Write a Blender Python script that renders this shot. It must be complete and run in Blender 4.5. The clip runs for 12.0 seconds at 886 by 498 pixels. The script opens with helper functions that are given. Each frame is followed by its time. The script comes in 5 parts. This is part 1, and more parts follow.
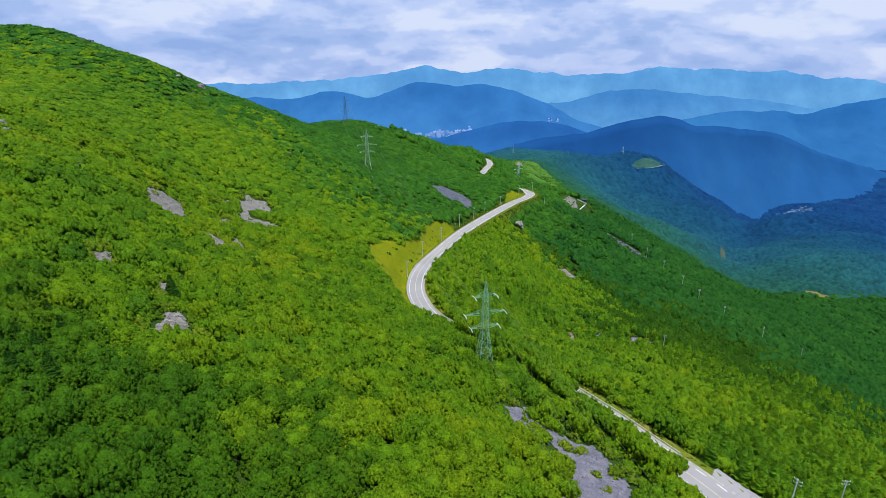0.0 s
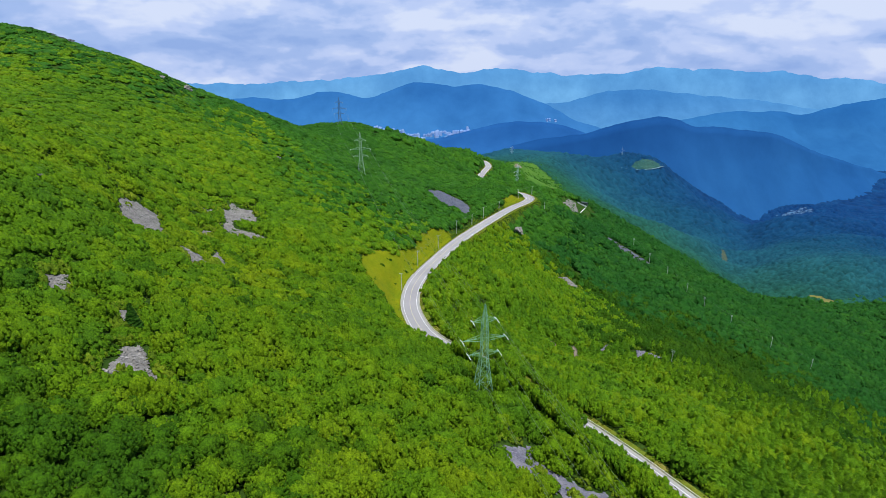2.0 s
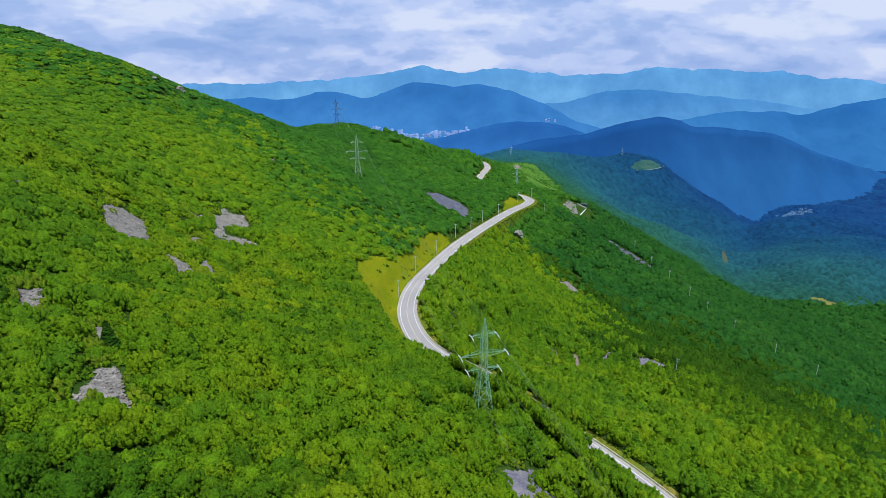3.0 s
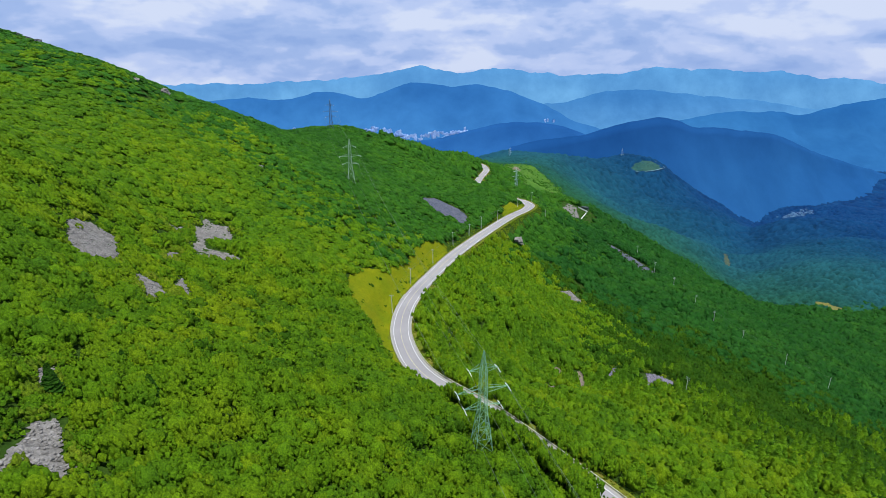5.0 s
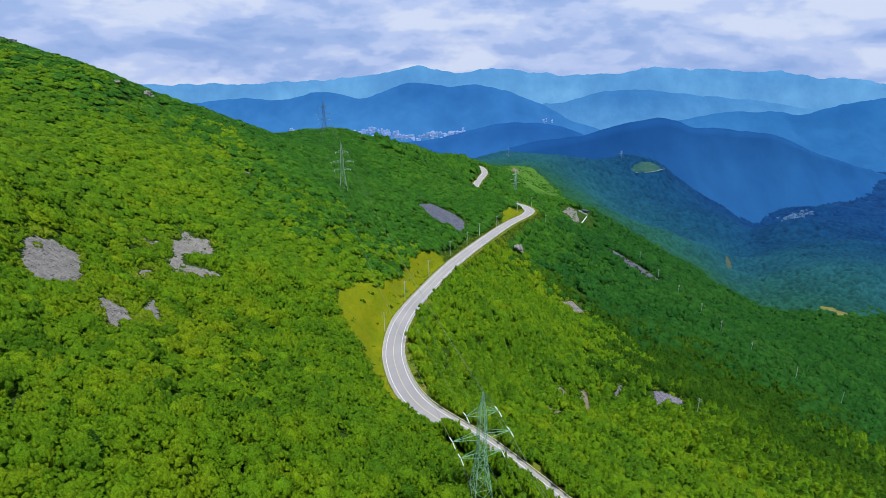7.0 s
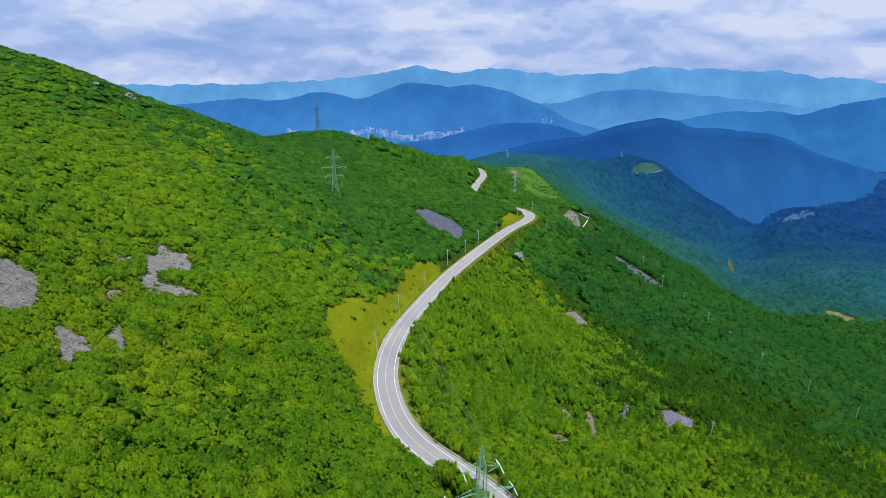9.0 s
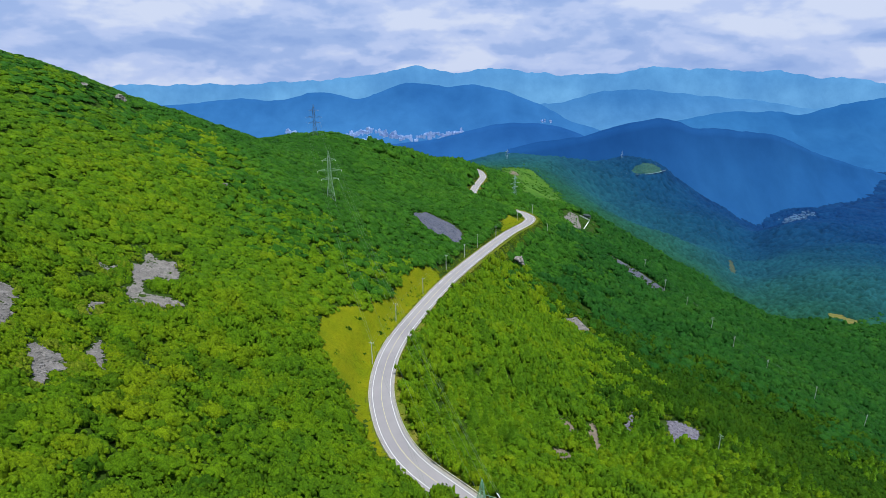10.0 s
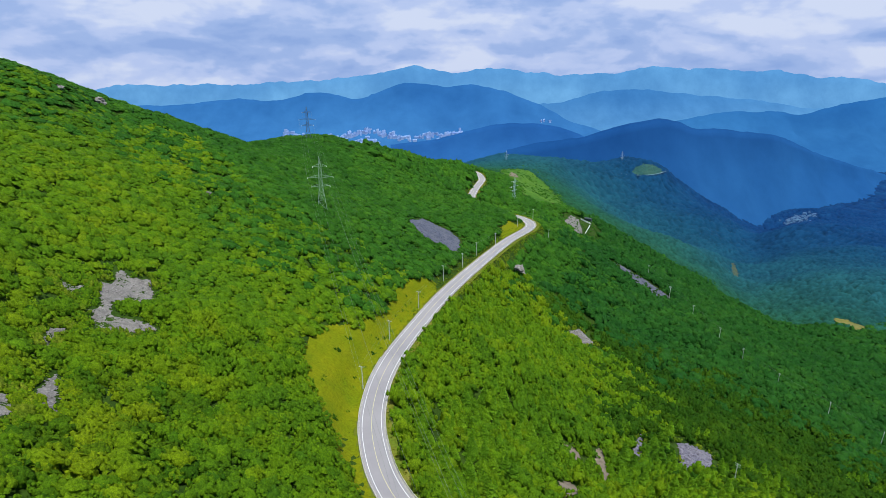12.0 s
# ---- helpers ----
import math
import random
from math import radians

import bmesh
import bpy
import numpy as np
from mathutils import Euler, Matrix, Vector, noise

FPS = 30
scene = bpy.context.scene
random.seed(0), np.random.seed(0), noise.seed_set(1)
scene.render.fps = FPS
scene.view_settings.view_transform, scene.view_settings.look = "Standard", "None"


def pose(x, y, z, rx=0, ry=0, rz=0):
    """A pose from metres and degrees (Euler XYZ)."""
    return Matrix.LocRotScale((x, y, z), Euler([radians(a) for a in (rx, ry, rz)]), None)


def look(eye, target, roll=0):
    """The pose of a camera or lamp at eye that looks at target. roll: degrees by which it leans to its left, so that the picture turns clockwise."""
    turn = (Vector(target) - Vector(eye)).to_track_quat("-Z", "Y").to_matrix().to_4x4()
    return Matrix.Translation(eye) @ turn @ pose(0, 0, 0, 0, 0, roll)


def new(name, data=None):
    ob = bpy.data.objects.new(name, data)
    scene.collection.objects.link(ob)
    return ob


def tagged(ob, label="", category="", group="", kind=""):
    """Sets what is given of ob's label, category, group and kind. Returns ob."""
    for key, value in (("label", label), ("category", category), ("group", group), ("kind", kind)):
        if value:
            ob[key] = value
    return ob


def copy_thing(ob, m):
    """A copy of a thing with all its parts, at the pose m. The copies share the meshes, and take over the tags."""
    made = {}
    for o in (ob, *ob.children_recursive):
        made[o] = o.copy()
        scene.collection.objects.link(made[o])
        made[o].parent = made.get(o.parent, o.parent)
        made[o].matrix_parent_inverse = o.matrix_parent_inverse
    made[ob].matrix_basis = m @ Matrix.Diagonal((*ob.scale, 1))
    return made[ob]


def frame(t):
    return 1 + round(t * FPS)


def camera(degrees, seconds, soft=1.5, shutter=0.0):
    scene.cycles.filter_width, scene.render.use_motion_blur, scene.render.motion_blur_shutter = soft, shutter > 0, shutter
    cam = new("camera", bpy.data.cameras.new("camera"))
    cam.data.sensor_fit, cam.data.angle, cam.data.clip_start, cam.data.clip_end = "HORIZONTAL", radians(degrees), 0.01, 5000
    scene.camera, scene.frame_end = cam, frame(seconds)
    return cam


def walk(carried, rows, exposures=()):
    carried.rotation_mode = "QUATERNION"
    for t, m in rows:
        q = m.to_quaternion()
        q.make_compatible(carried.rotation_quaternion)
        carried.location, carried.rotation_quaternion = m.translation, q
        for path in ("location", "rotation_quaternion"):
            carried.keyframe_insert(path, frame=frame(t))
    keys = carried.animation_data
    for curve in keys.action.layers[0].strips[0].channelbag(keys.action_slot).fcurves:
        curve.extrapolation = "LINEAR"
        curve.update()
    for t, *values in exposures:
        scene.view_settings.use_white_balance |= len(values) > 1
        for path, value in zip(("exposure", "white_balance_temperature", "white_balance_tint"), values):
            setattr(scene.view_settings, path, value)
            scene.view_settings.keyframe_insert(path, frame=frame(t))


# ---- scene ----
cam = camera(78.0, 12.0, soft=0.6)
# the way of the drone: forwards over the slope with a slight climb
METRES, AHEAD, EYE, TILT, LEAN = 100.0, 1.0982, 120.0, -18.87, 0.0
ROWS = [
    (0.0, 0.0, 0.0, 0.0, 0.0, 0.0, 0.0),
    (0.5, 0.0024, 0.0379, 0.0152, -0.05, -0.01, 0.01),
    (1.0, 0.005, 0.0756, 0.0303, -0.12, -0.0, 0.02),
    (1.5, 0.007, 0.114, 0.0455, -0.18, 0.01, 0.03),
    (2.0, 0.0098, 0.1519, 0.0613, -0.22, 0.01, 0.05),
    (2.5, 0.013, 0.1901, 0.0775, -0.26, 0.0, 0.06),
    (3.0, 0.0157, 0.2288, 0.0936, -0.32, 0.0, 0.07),
    (5.0, 0.0286, 0.3828, 0.1575, -0.47, -0.0, 0.14),
    (5.5, 0.0316, 0.422, 0.1734, -0.51, 0.01, 0.16),
    (6.0, 0.0349, 0.4604, 0.1904, -0.56, 0.01, 0.18),
    (6.5, 0.0382, 0.4994, 0.2068, -0.61, 0.0, 0.2),
    (7.0, 0.042, 0.5379, 0.2231, -0.65, -0.01, 0.22),
    (9.0, 0.0564, 0.6926, 0.2858, -0.78, -0.03, 0.31),
    (9.5, 0.0592, 0.7317, 0.3014, -0.82, -0.03, 0.33),
    (10.0, 0.0634, 0.7701, 0.3172, -0.84, -0.03, 0.34),
    (10.5, 0.0672, 0.8085, 0.3329, -0.87, -0.04, 0.37),
    (11.0, 0.0705, 0.8451, 0.348, -0.89, -0.04, 0.38),
    (11.5, 0.0748, 0.8828, 0.3643, -0.91, -0.05, 0.38),
    (12.0, 0.0782, 0.9215, 0.38, -0.95, -0.05, 0.41),
]
walk(cam, [(t, pose(0, 0, EYE, TILT, LEAN, 0) @ pose(METRES * x, METRES * AHEAD * y, METRES * z, 90 + pitch / AHEAD, roll, yaw / AHEAD)) for t, x, y, z, yaw, pitch, roll in ROWS],
     exposures=[(0.0, 0.51), (3.0, 0.48), (7.0, 0.43), (12.0, 0.41)])

# ---- world, sun, exposure ----
SUN_FROM = Vector((0.14, -0.26, 1.0)).normalized()
world = bpy.data.worlds.new("sky")
scene.world = world
world.use_nodes = True
wn, wl = world.node_tree.nodes, world.node_tree.links
wn.clear()


def wnode(kind, **values):
    n = wn.new(kind)
    for k, v in values.items():
        n.inputs[k].default_value = v
    return n


w_out = wnode("ShaderNodeOutputWorld")
w_sky = wn.new("ShaderNodeTexSky")
w_sky.sky_type, w_sky.sun_disc = "NISHITA", False
w_sky.sun_elevation = math.asin(SUN_FROM.z)
w_sky.sun_rotation = math.atan2(SUN_FROM.x, SUN_FROM.y)
w_co = wn.new("ShaderNodeTexCoord")


def wmath(op, a, b=None):
    n = wn.new("ShaderNodeMath")
    n.operation = op
    for i, v in enumerate((a, b)):
        if v is None:
            continue
        if isinstance(v, (int, float)):
            n.inputs[i].default_value = v
        else:
            wl.new(v, n.inputs[i])
    return n.outputs[0]


def wnoise(scale, stretch, detail, rough, offset):
    m = wn.new("ShaderNodeMapping")
    m.inputs["Scale"].default_value = stretch
    m.inputs["Location"].default_value = offset
    wl.new(w_co.outputs["Generated"], m.inputs["Vector"])
    n = wn.new("ShaderNodeTexNoise")
    n.inputs["Scale"].default_value, n.inputs["Detail"].default_value, n.inputs["Roughness"].default_value = scale, detail, rough
    n.inputs["Distortion"].default_value = 0.2
    wl.new(m.outputs[0], n.inputs["Vector"])
    return n.outputs["Fac"]


def wramp(fac, *stops):
    r = wn.new("ShaderNodeValToRGB")
    r.color_ramp.interpolation = "EASE"
    e = r.color_ramp.elements
    for i, (p, c) in enumerate(stops):
        q = e[i] if i < 2 else e.new(p)
        q.position, q.color = p, (*c, 1)
    wl.new(fac, r.inputs[0])
    return r.outputs[0]


# broken cloud: big soft masses, a finer billow on them, grey undersides
def lit(scale, stretch, detail, rough, offset, up):
    """A field of billows, and how much it thins out upwards: lit tops, dim undersides."""
    here = wnoise(scale, stretch, detail, rough, offset)
    above = wnoise(scale, stretch, detail, rough, (offset[0], offset[1], offset[2] + up))
    return here, wmath("SUBTRACT", here, above)


big, big_lit = lit(3.4, (1.0, 1.0, 3.6), 4, 0.5, (0.4, 0.2, 0.1), 0.09)
fine, fine_lit = lit(9.5, (1.0, 1.0, 2.2), 5, 0.5, (2.0, 1.1, 0.3), 0.03)
w_sum = wmath("ADD", wmath("MULTIPLY", big, 0.68), wmath("MULTIPLY", fine, 0.34))
w_sum = wmath("ADD", w_sum, wmath("ADD", wmath("MULTIPLY", big_lit, 0.40), wmath("MULTIPLY", fine_lit, 0.36)))
cloud = wramp(w_sum, (0.34, (0.32, 0.49, 0.925)), (0.45, (0.41, 0.575, 0.99)), (0.55, (0.575, 0.71, 1.08)), (0.66, (0.77, 0.87, 1.13)))
w_bg_sky = wnode("ShaderNodeBackground", Strength=0.05)
wl.new(w_sky.outputs[0], w_bg_sky.inputs[0])
w_bg_cloud = wnode("ShaderNodeBackground", Strength=0.64)
wl.new(cloud, w_bg_cloud.inputs[0])
w_mix = wn.new("ShaderNodeMixShader")
w_mix.inputs[0].default_value = 0.92
wl.new(w_bg_sky.outputs[0], w_mix.inputs[1])
wl.new(w_bg_cloud.outputs[0], w_mix.inputs[2])
wl.new(w_mix.outputs[0], w_out.inputs[0])

sun_data = bpy.data.lights.new("sun", "SUN")
sun_data.energy, sun_data.angle, sun_data.color = 4.2, radians(6.0), (0.965, 0.965, 0.91)
sun = new("sun", sun_data)
sun.matrix_world = look(SUN_FROM * 900, (0, 0, 0))


# ---- materials ----
def material(name):
    m = bpy.data.materials.new(name)
    m.use_nodes = True
    nodes, links = m.node_tree.nodes, m.node_tree.links
    return m, nodes, links, nodes["Principled BSDF"]


def mnoise(nodes, links, scale, detail=4, rough=0.6):
    geo = nodes.new("ShaderNodeNewGeometry")
    n = nodes.new("ShaderNodeTexNoise")
    n.inputs["Scale"].default_value, n.inputs["Detail"].default_value, n.inputs["Roughness"].default_value = scale, detail, rough
    links.new(geo.outputs["Position"], n.inputs["Vector"])
    return n.outputs["Fac"]


def mramp(nodes, links, fac, stops):
    r = nodes.new("ShaderNodeValToRGB")
    e = r.color_ramp.elements
    for i, (p, c) in enumerate(stops):
        q = e[i] if i < 2 else e.new(p)
        q.position, q.color = p, (*c, 1)
    links.new(fac, r.inputs[0])
    return r.outputs[0]


def mmix(nodes, links, fac, a, b, blend="MIX"):
    n = nodes.new("ShaderNodeMix")
    n.data_type, n.blend_type = "RGBA", blend
    for v, i in ((fac, 0), (a, 6), (b, 7)):
        if isinstance(v, tuple):
            n.inputs[i].default_value = (*v, 1)
        elif isinstance(v, float):
            n.inputs[i].default_value = v
        else:
            links.new(v, n.inputs[i])
    return n.outputs[2]


def mbump(nodes, links, bsdf, height, strength, distance):
    b = nodes.new("ShaderNodeBump")
    b.inputs["Strength"].default_value, b.inputs["Distance"].default_value = strength, distance
    links.new(height, b.inputs["Height"])
    links.new(b.outputs[0], bsdf.inputs["Normal"])


def surface(name, stops, scale, rough=0.9, fine=None, metal=0.0, bump=None):
    """A rough surface: two scales of noise between the colours given, with fine relief."""
    m, nodes, links, bsdf = material(name)
    col = mramp(nodes, links, mnoise(nodes, links, scale, 5), stops)
    if fine:
        f = mramp(nodes, links, mnoise(nodes, links, fine, 3, 0.7), ((0.3, (0.72, 0.72, 0.72)), (0.7, (1.25, 1.25, 1.25))))
        col = mmix(nodes, links, 1.0, col, f, "MULTIPLY")
    links.new(col, bsdf.inputs["Base Color"])
    bsdf.inputs["Roughness"].default_value, bsdf.inputs["Metallic"].default_value = rough, metal
    bsdf.inputs["Specular IOR Level"].default_value = 0.05 if "grass" in name or "floor" in name else 0.25
    if bump:
        mbump(nodes, links, bsdf, mnoise(nodes, links, bump[0], 4), bump[1], bump[2])
    return m


def foliage(name, dark, mid, light, through_light, patch=0.012, grain=2.4):
    """Leaves: a tint for each tree, patches over the slope, and light that shines through."""
    m, nodes, links, bsdf = material(name)
    tint = nodes.new("ShaderNodeAttribute")
    tint.attribute_name = "tint"
    add = nodes.new("ShaderNodeMath")
    add.operation = "ADD"
    own = nodes.new("ShaderNodeMath")
    own.operation = "MULTIPLY_ADD"
    links.new(mnoise(nodes, links, 0.075, 3, 0.6), own.inputs[0])
    own.inputs[1].default_value = 0.68
    some = nodes.new("ShaderNodeMath")
    some.operation = "MULTIPLY_ADD"
    links.new(tint.outputs["Fac"], some.inputs[0])
    some.inputs[1].default_value, some.inputs[2].default_value = 0.34, -0.01
    links.new(some.outputs[0], own.inputs[2])
    links.new(own.outputs[0], add.inputs[0])
    sub = nodes.new("ShaderNodeMath")
    sub.operation = "MULTIPLY_ADD"
    links.new(mnoise(nodes, links, patch, 3), sub.inputs[0])
    sub.inputs[1].default_value, sub.inputs[2].default_value = 1.1, -0.55
    links.new(sub.outputs[0], add.inputs[1])
    col = mramp(nodes, links, add.outputs[0], ((0.08, dark), (0.5, mid), (0.95, light)))
    geo = nodes.new("ShaderNodeNewGeometry")
    leaf = mramp(nodes, links, geo.outputs["Random Per Island"], ((0.0, (0.78, 0.82, 0.80)), (1.0, (1.20, 1.17, 1.12))))
    col = mmix(nodes, links, 1.0, col, leaf, "MULTIPLY")
    sprays = mnoise(nodes, links, grain, 3, 0.7)
    mottle = mramp(nodes, links, sprays, ((0.32, (0.54, 0.60, 0.56)), (0.5, (1.0, 1.0, 1.0)), (0.68, (1.48, 1.40, 1.22))))
    col = mmix(nodes, links, 1.0, col, mottle, "MULTIPLY")
    mbump(nodes, links, bsdf, sprays, 0.9, 0.5)
    links.new(col, bsdf.inputs["Base Color"])
    bsdf.inputs["Roughness"].default_value = 0.7
    bsdf.inputs["Specular IOR Level"].default_value = 0.07
    tl = nodes.new("ShaderNodeBsdfTranslucent")
    links.new(col, tl.inputs["Color"])
    mix = nodes.new("ShaderNodeMixShader")
    mix.inputs[0].default_value = through_light
    links.new(bsdf.outputs[0], mix.inputs[1])
    links.new(tl.outputs[0], mix.inputs[2])
    links.new(mix.outputs[0], nodes["Material Output"].inputs["Surface"])
    return m


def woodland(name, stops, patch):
    """Far woods: haze painted as green to blue-green, crown shade as lighter and darker."""
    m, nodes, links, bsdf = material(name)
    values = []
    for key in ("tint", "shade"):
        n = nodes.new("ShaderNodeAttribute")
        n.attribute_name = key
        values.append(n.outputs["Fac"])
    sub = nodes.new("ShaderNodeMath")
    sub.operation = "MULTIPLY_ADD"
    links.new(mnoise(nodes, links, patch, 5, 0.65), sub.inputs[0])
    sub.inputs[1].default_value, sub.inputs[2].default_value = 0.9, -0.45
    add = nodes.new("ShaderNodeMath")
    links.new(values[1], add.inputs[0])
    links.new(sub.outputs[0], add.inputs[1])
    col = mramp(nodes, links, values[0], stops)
    # Multiplies crown shade into the base colour, besides random tone.
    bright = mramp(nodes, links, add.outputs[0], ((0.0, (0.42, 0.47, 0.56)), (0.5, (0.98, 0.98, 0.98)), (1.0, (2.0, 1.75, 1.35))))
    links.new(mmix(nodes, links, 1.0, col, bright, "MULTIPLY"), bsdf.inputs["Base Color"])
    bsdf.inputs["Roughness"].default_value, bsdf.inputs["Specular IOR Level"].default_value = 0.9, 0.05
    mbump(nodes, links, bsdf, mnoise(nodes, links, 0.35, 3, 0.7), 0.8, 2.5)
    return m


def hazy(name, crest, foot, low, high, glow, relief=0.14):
    """A far ridge of the backdrop: wooded slope, kilometres of blue air painted as colour and glow, thicker towards its
    foot.
    """
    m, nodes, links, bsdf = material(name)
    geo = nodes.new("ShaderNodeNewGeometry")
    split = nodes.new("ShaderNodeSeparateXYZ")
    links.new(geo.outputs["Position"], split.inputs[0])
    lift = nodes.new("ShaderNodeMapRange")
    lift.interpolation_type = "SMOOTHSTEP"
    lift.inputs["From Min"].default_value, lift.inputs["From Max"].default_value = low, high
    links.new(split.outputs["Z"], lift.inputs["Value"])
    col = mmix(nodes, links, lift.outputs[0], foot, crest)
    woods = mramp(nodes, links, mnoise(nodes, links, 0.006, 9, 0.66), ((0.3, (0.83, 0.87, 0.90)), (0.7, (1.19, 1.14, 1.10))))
    # Broad cloud shade, painted as slow noise in the colour.
    cloud_shade = mramp(nodes, links, mnoise(nodes, links, 0.0011, 2, 0.5), ((0.35, (0.80, 0.87, 0.92)), (0.65, (1.22, 1.14, 1.07))))
    col = mmix(nodes, links, 1.0, mmix(nodes, links, 1.0, col, woods, "MULTIPLY"), cloud_shade, "MULTIPLY")
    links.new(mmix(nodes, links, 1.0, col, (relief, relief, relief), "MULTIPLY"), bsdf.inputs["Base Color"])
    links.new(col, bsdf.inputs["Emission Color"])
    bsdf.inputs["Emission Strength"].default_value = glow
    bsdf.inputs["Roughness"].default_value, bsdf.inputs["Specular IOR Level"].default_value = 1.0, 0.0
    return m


# Green of the floor darkened, so gaps between crowns read as shade.
M_GROUND = surface("forest_floor", ((0.3, (0.016, 0.040, 0.005)), (0.7, (0.036, 0.070, 0.008))), 0.16, fine=0.9, bump=(1.2, 0.8, 0.4))
M_ASPHALT = surface("asphalt", ((0.3, (0.215, 0.205, 0.215)), (0.7, (0.262, 0.252, 0.255))), 0.06, bump=(3.0, 0.2, 0.02))
M_SHOULDER = surface("pale_concrete", ((0.3, (0.24, 0.225, 0.20)), (0.7, (0.32, 0.305, 0.275))), 0.3, fine=2.5)
M_WHITE_LINE = surface("road_paint_white", ((0.3, (0.48, 0.48, 0.47)), (0.7, (0.66, 0.66, 0.65))), 0.6, rough=0.6)
M_YELLOW_LINE = surface("road_paint_yellow", ((0.3, (0.40, 0.37, 0.20)), (0.7, (0.52, 0.47, 0.26))), 0.6, rough=0.6)
M_GRASS = surface("meadow_grass", ((0.25, (0.088, 0.128, 0.003)), (0.55, (0.130, 0.146, 0.003)), (0.8, (0.165, 0.158, 0.005))), 0.09, fine=1.1, bump=(2.0, 0.6, 0.2))
M_VERGE = surface("dry_verge_grass", ((0.25, (0.070, 0.120, 0.010)), (0.55, (0.115, 0.130, 0.014)), (0.8, (0.200, 0.150, 0.045))), 0.16, fine=1.3, bump=(2.0, 0.6, 0.2))
M_SCREE_BED = surface("scree_gravel", ((0.3, (0.095, 0.088, 0.080)), (0.7, (0.205, 0.192, 0.178))), 0.35, fine=1.8, bump=(1.5, 0.8, 0.3))
M_STONE = surface("scree_stone", ((0.3, (0.105, 0.098, 0.090)), (0.7, (0.265, 0.250, 0.234))), 0.55, fine=3.0, bump=(3.0, 0.7, 0.15))
M_SLATE_BED = surface("slate_gravel", ((0.28, (0.070, 0.068, 0.095)), (0.5, (0.125, 0.122, 0.155)), (0.72, (0.185, 0.170, 0.180))), 0.22, fine=1.6, bump=(1.5, 0.8, 0.3))
M_SLATE = surface("slate_stone", ((0.3, (0.105, 0.100, 0.130)), (0.7, (0.215, 0.200, 0.235))), 0.8, fine=4.0)
M_DARK_ROCK = surface("dark_crest_rock", ((0.3, (0.030, 0.036, 0.045)), (0.7, (0.080, 0.085, 0.095))), 0.6, fine=3.0)
M_DARK_SLATE = surface("dark_slate_gravel", ((0.28, (0.050, 0.058, 0.085)), (0.5, (0.075, 0.082, 0.110)), (0.72, (0.105, 0.108, 0.130))), 0.22, fine=1.6, bump=(1.5, 0.8, 0.3))
M_EARTH = surface("bare_earth", ((0.3, (0.105, 0.085, 0.060)), (0.7, (0.200, 0.165, 0.125))), 0.2, fine=1.5, bump=(1.5, 0.6, 0.2))
M_FAR_EARTH = surface("dim_brown_earth", ((0.3, (0.030, 0.056, 0.036)), (0.7, (0.055, 0.066, 0.040))), 0.05, fine=0.3)
M_YELLOW_FIELD = surface("ripe_field", ((0.3, (0.105, 0.112, 0.022)), (0.7, (0.175, 0.150, 0.026))), 0.05, fine=0.5)
M_BARK = surface("bark", ((0.3, (0.07, 0.055, 0.04)), (0.7, (0.15, 0.12, 0.09))), 1.5, fine=6.0)
M_GREEN_STEEL = surface("green_painted_steel", ((0.3, (0.15, 0.32, 0.20)), (0.7, (0.23, 0.42, 0.27))), 0.5, rough=0.55)
M_GREY_STEEL = surface("galvanised_steel", ((0.3, (0.20, 0.29, 0.23)), (0.7, (0.29, 0.38, 0.31))), 0.5, rough=0.6)
# Backlight and haze painted in as a dark grey-blue.
M_DARK_STEEL = surface("backlit_dark_steel", ((0.3, (0.05, 0.075, 0.11)), (0.7, (0.085, 0.12, 0.16))), 0.5, rough=0.6)
M_PALE_STEEL = surface("pale_painted_steel", ((0.3, (0.26, 0.36, 0.42)), (0.7, (0.36, 0.46, 0.52))), 0.5, rough=0.5)
M_CONCRETE = surface("pole_concrete", ((0.3, (0.36, 0.38, 0.36)), (0.7, (0.52, 0.54, 0.52))), 1.0, fine=5.0)
M_PORCELAIN = surface("insulator_glaze", ((0.3, (0.50, 0.54, 0.54)), (0.7, (0.62, 0.65, 0.64))), 1.0, rough=0.3)
M_WIRE = surface("aluminium_wire", ((0.3, (0.09, 0.125, 0.09)), (0.7, (0.15, 0.19, 0.15))), 0.2, rough=0.5)
M_RAIL = surface("weathered_guard_rail", ((0.3, (0.44, 0.43, 0.38)), (0.7, (0.60, 0.58, 0.52))), 0.4, rough=0.5, fine=3.0)
# Town walls and roofs: distance haze mixed in as blue.
M_PLASTER = surface("hazy_town_walls", ((0.3, (0.24, 0.37, 0.62)), (0.7, (0.40, 0.52, 0.74))), 0.02)
M_ROOF = surface("hazy_town_roofs", ((0.3, (0.20, 0.34, 0.60)), (0.7, (0.32, 0.46, 0.70))), 0.03)
M_WHITE_WALL = surface("white_render", ((0.3, (0.62, 0.62, 0.60)), (0.7, (0.76, 0.76, 0.74))), 0.5)
# Village houses carry the valley haze in their blue.
M_VILLAGE = surface("hazy_house_walls", ((0.3, (0.035, 0.090, 0.17)), (0.7, (0.085, 0.165, 0.27))), 0.05)
M_DARK_ROOF = surface("dark_sheet_roof", ((0.3, (0.03, 0.05, 0.05)), (0.7, (0.06, 0.08, 0.08))), 0.5)
M_LEAF = foliage("broad_leaves", (0.0335, 0.1030, 0.0050), (0.0815, 0.1730, 0.0036), (0.1460, 0.2130, 0.0036), 0.22)
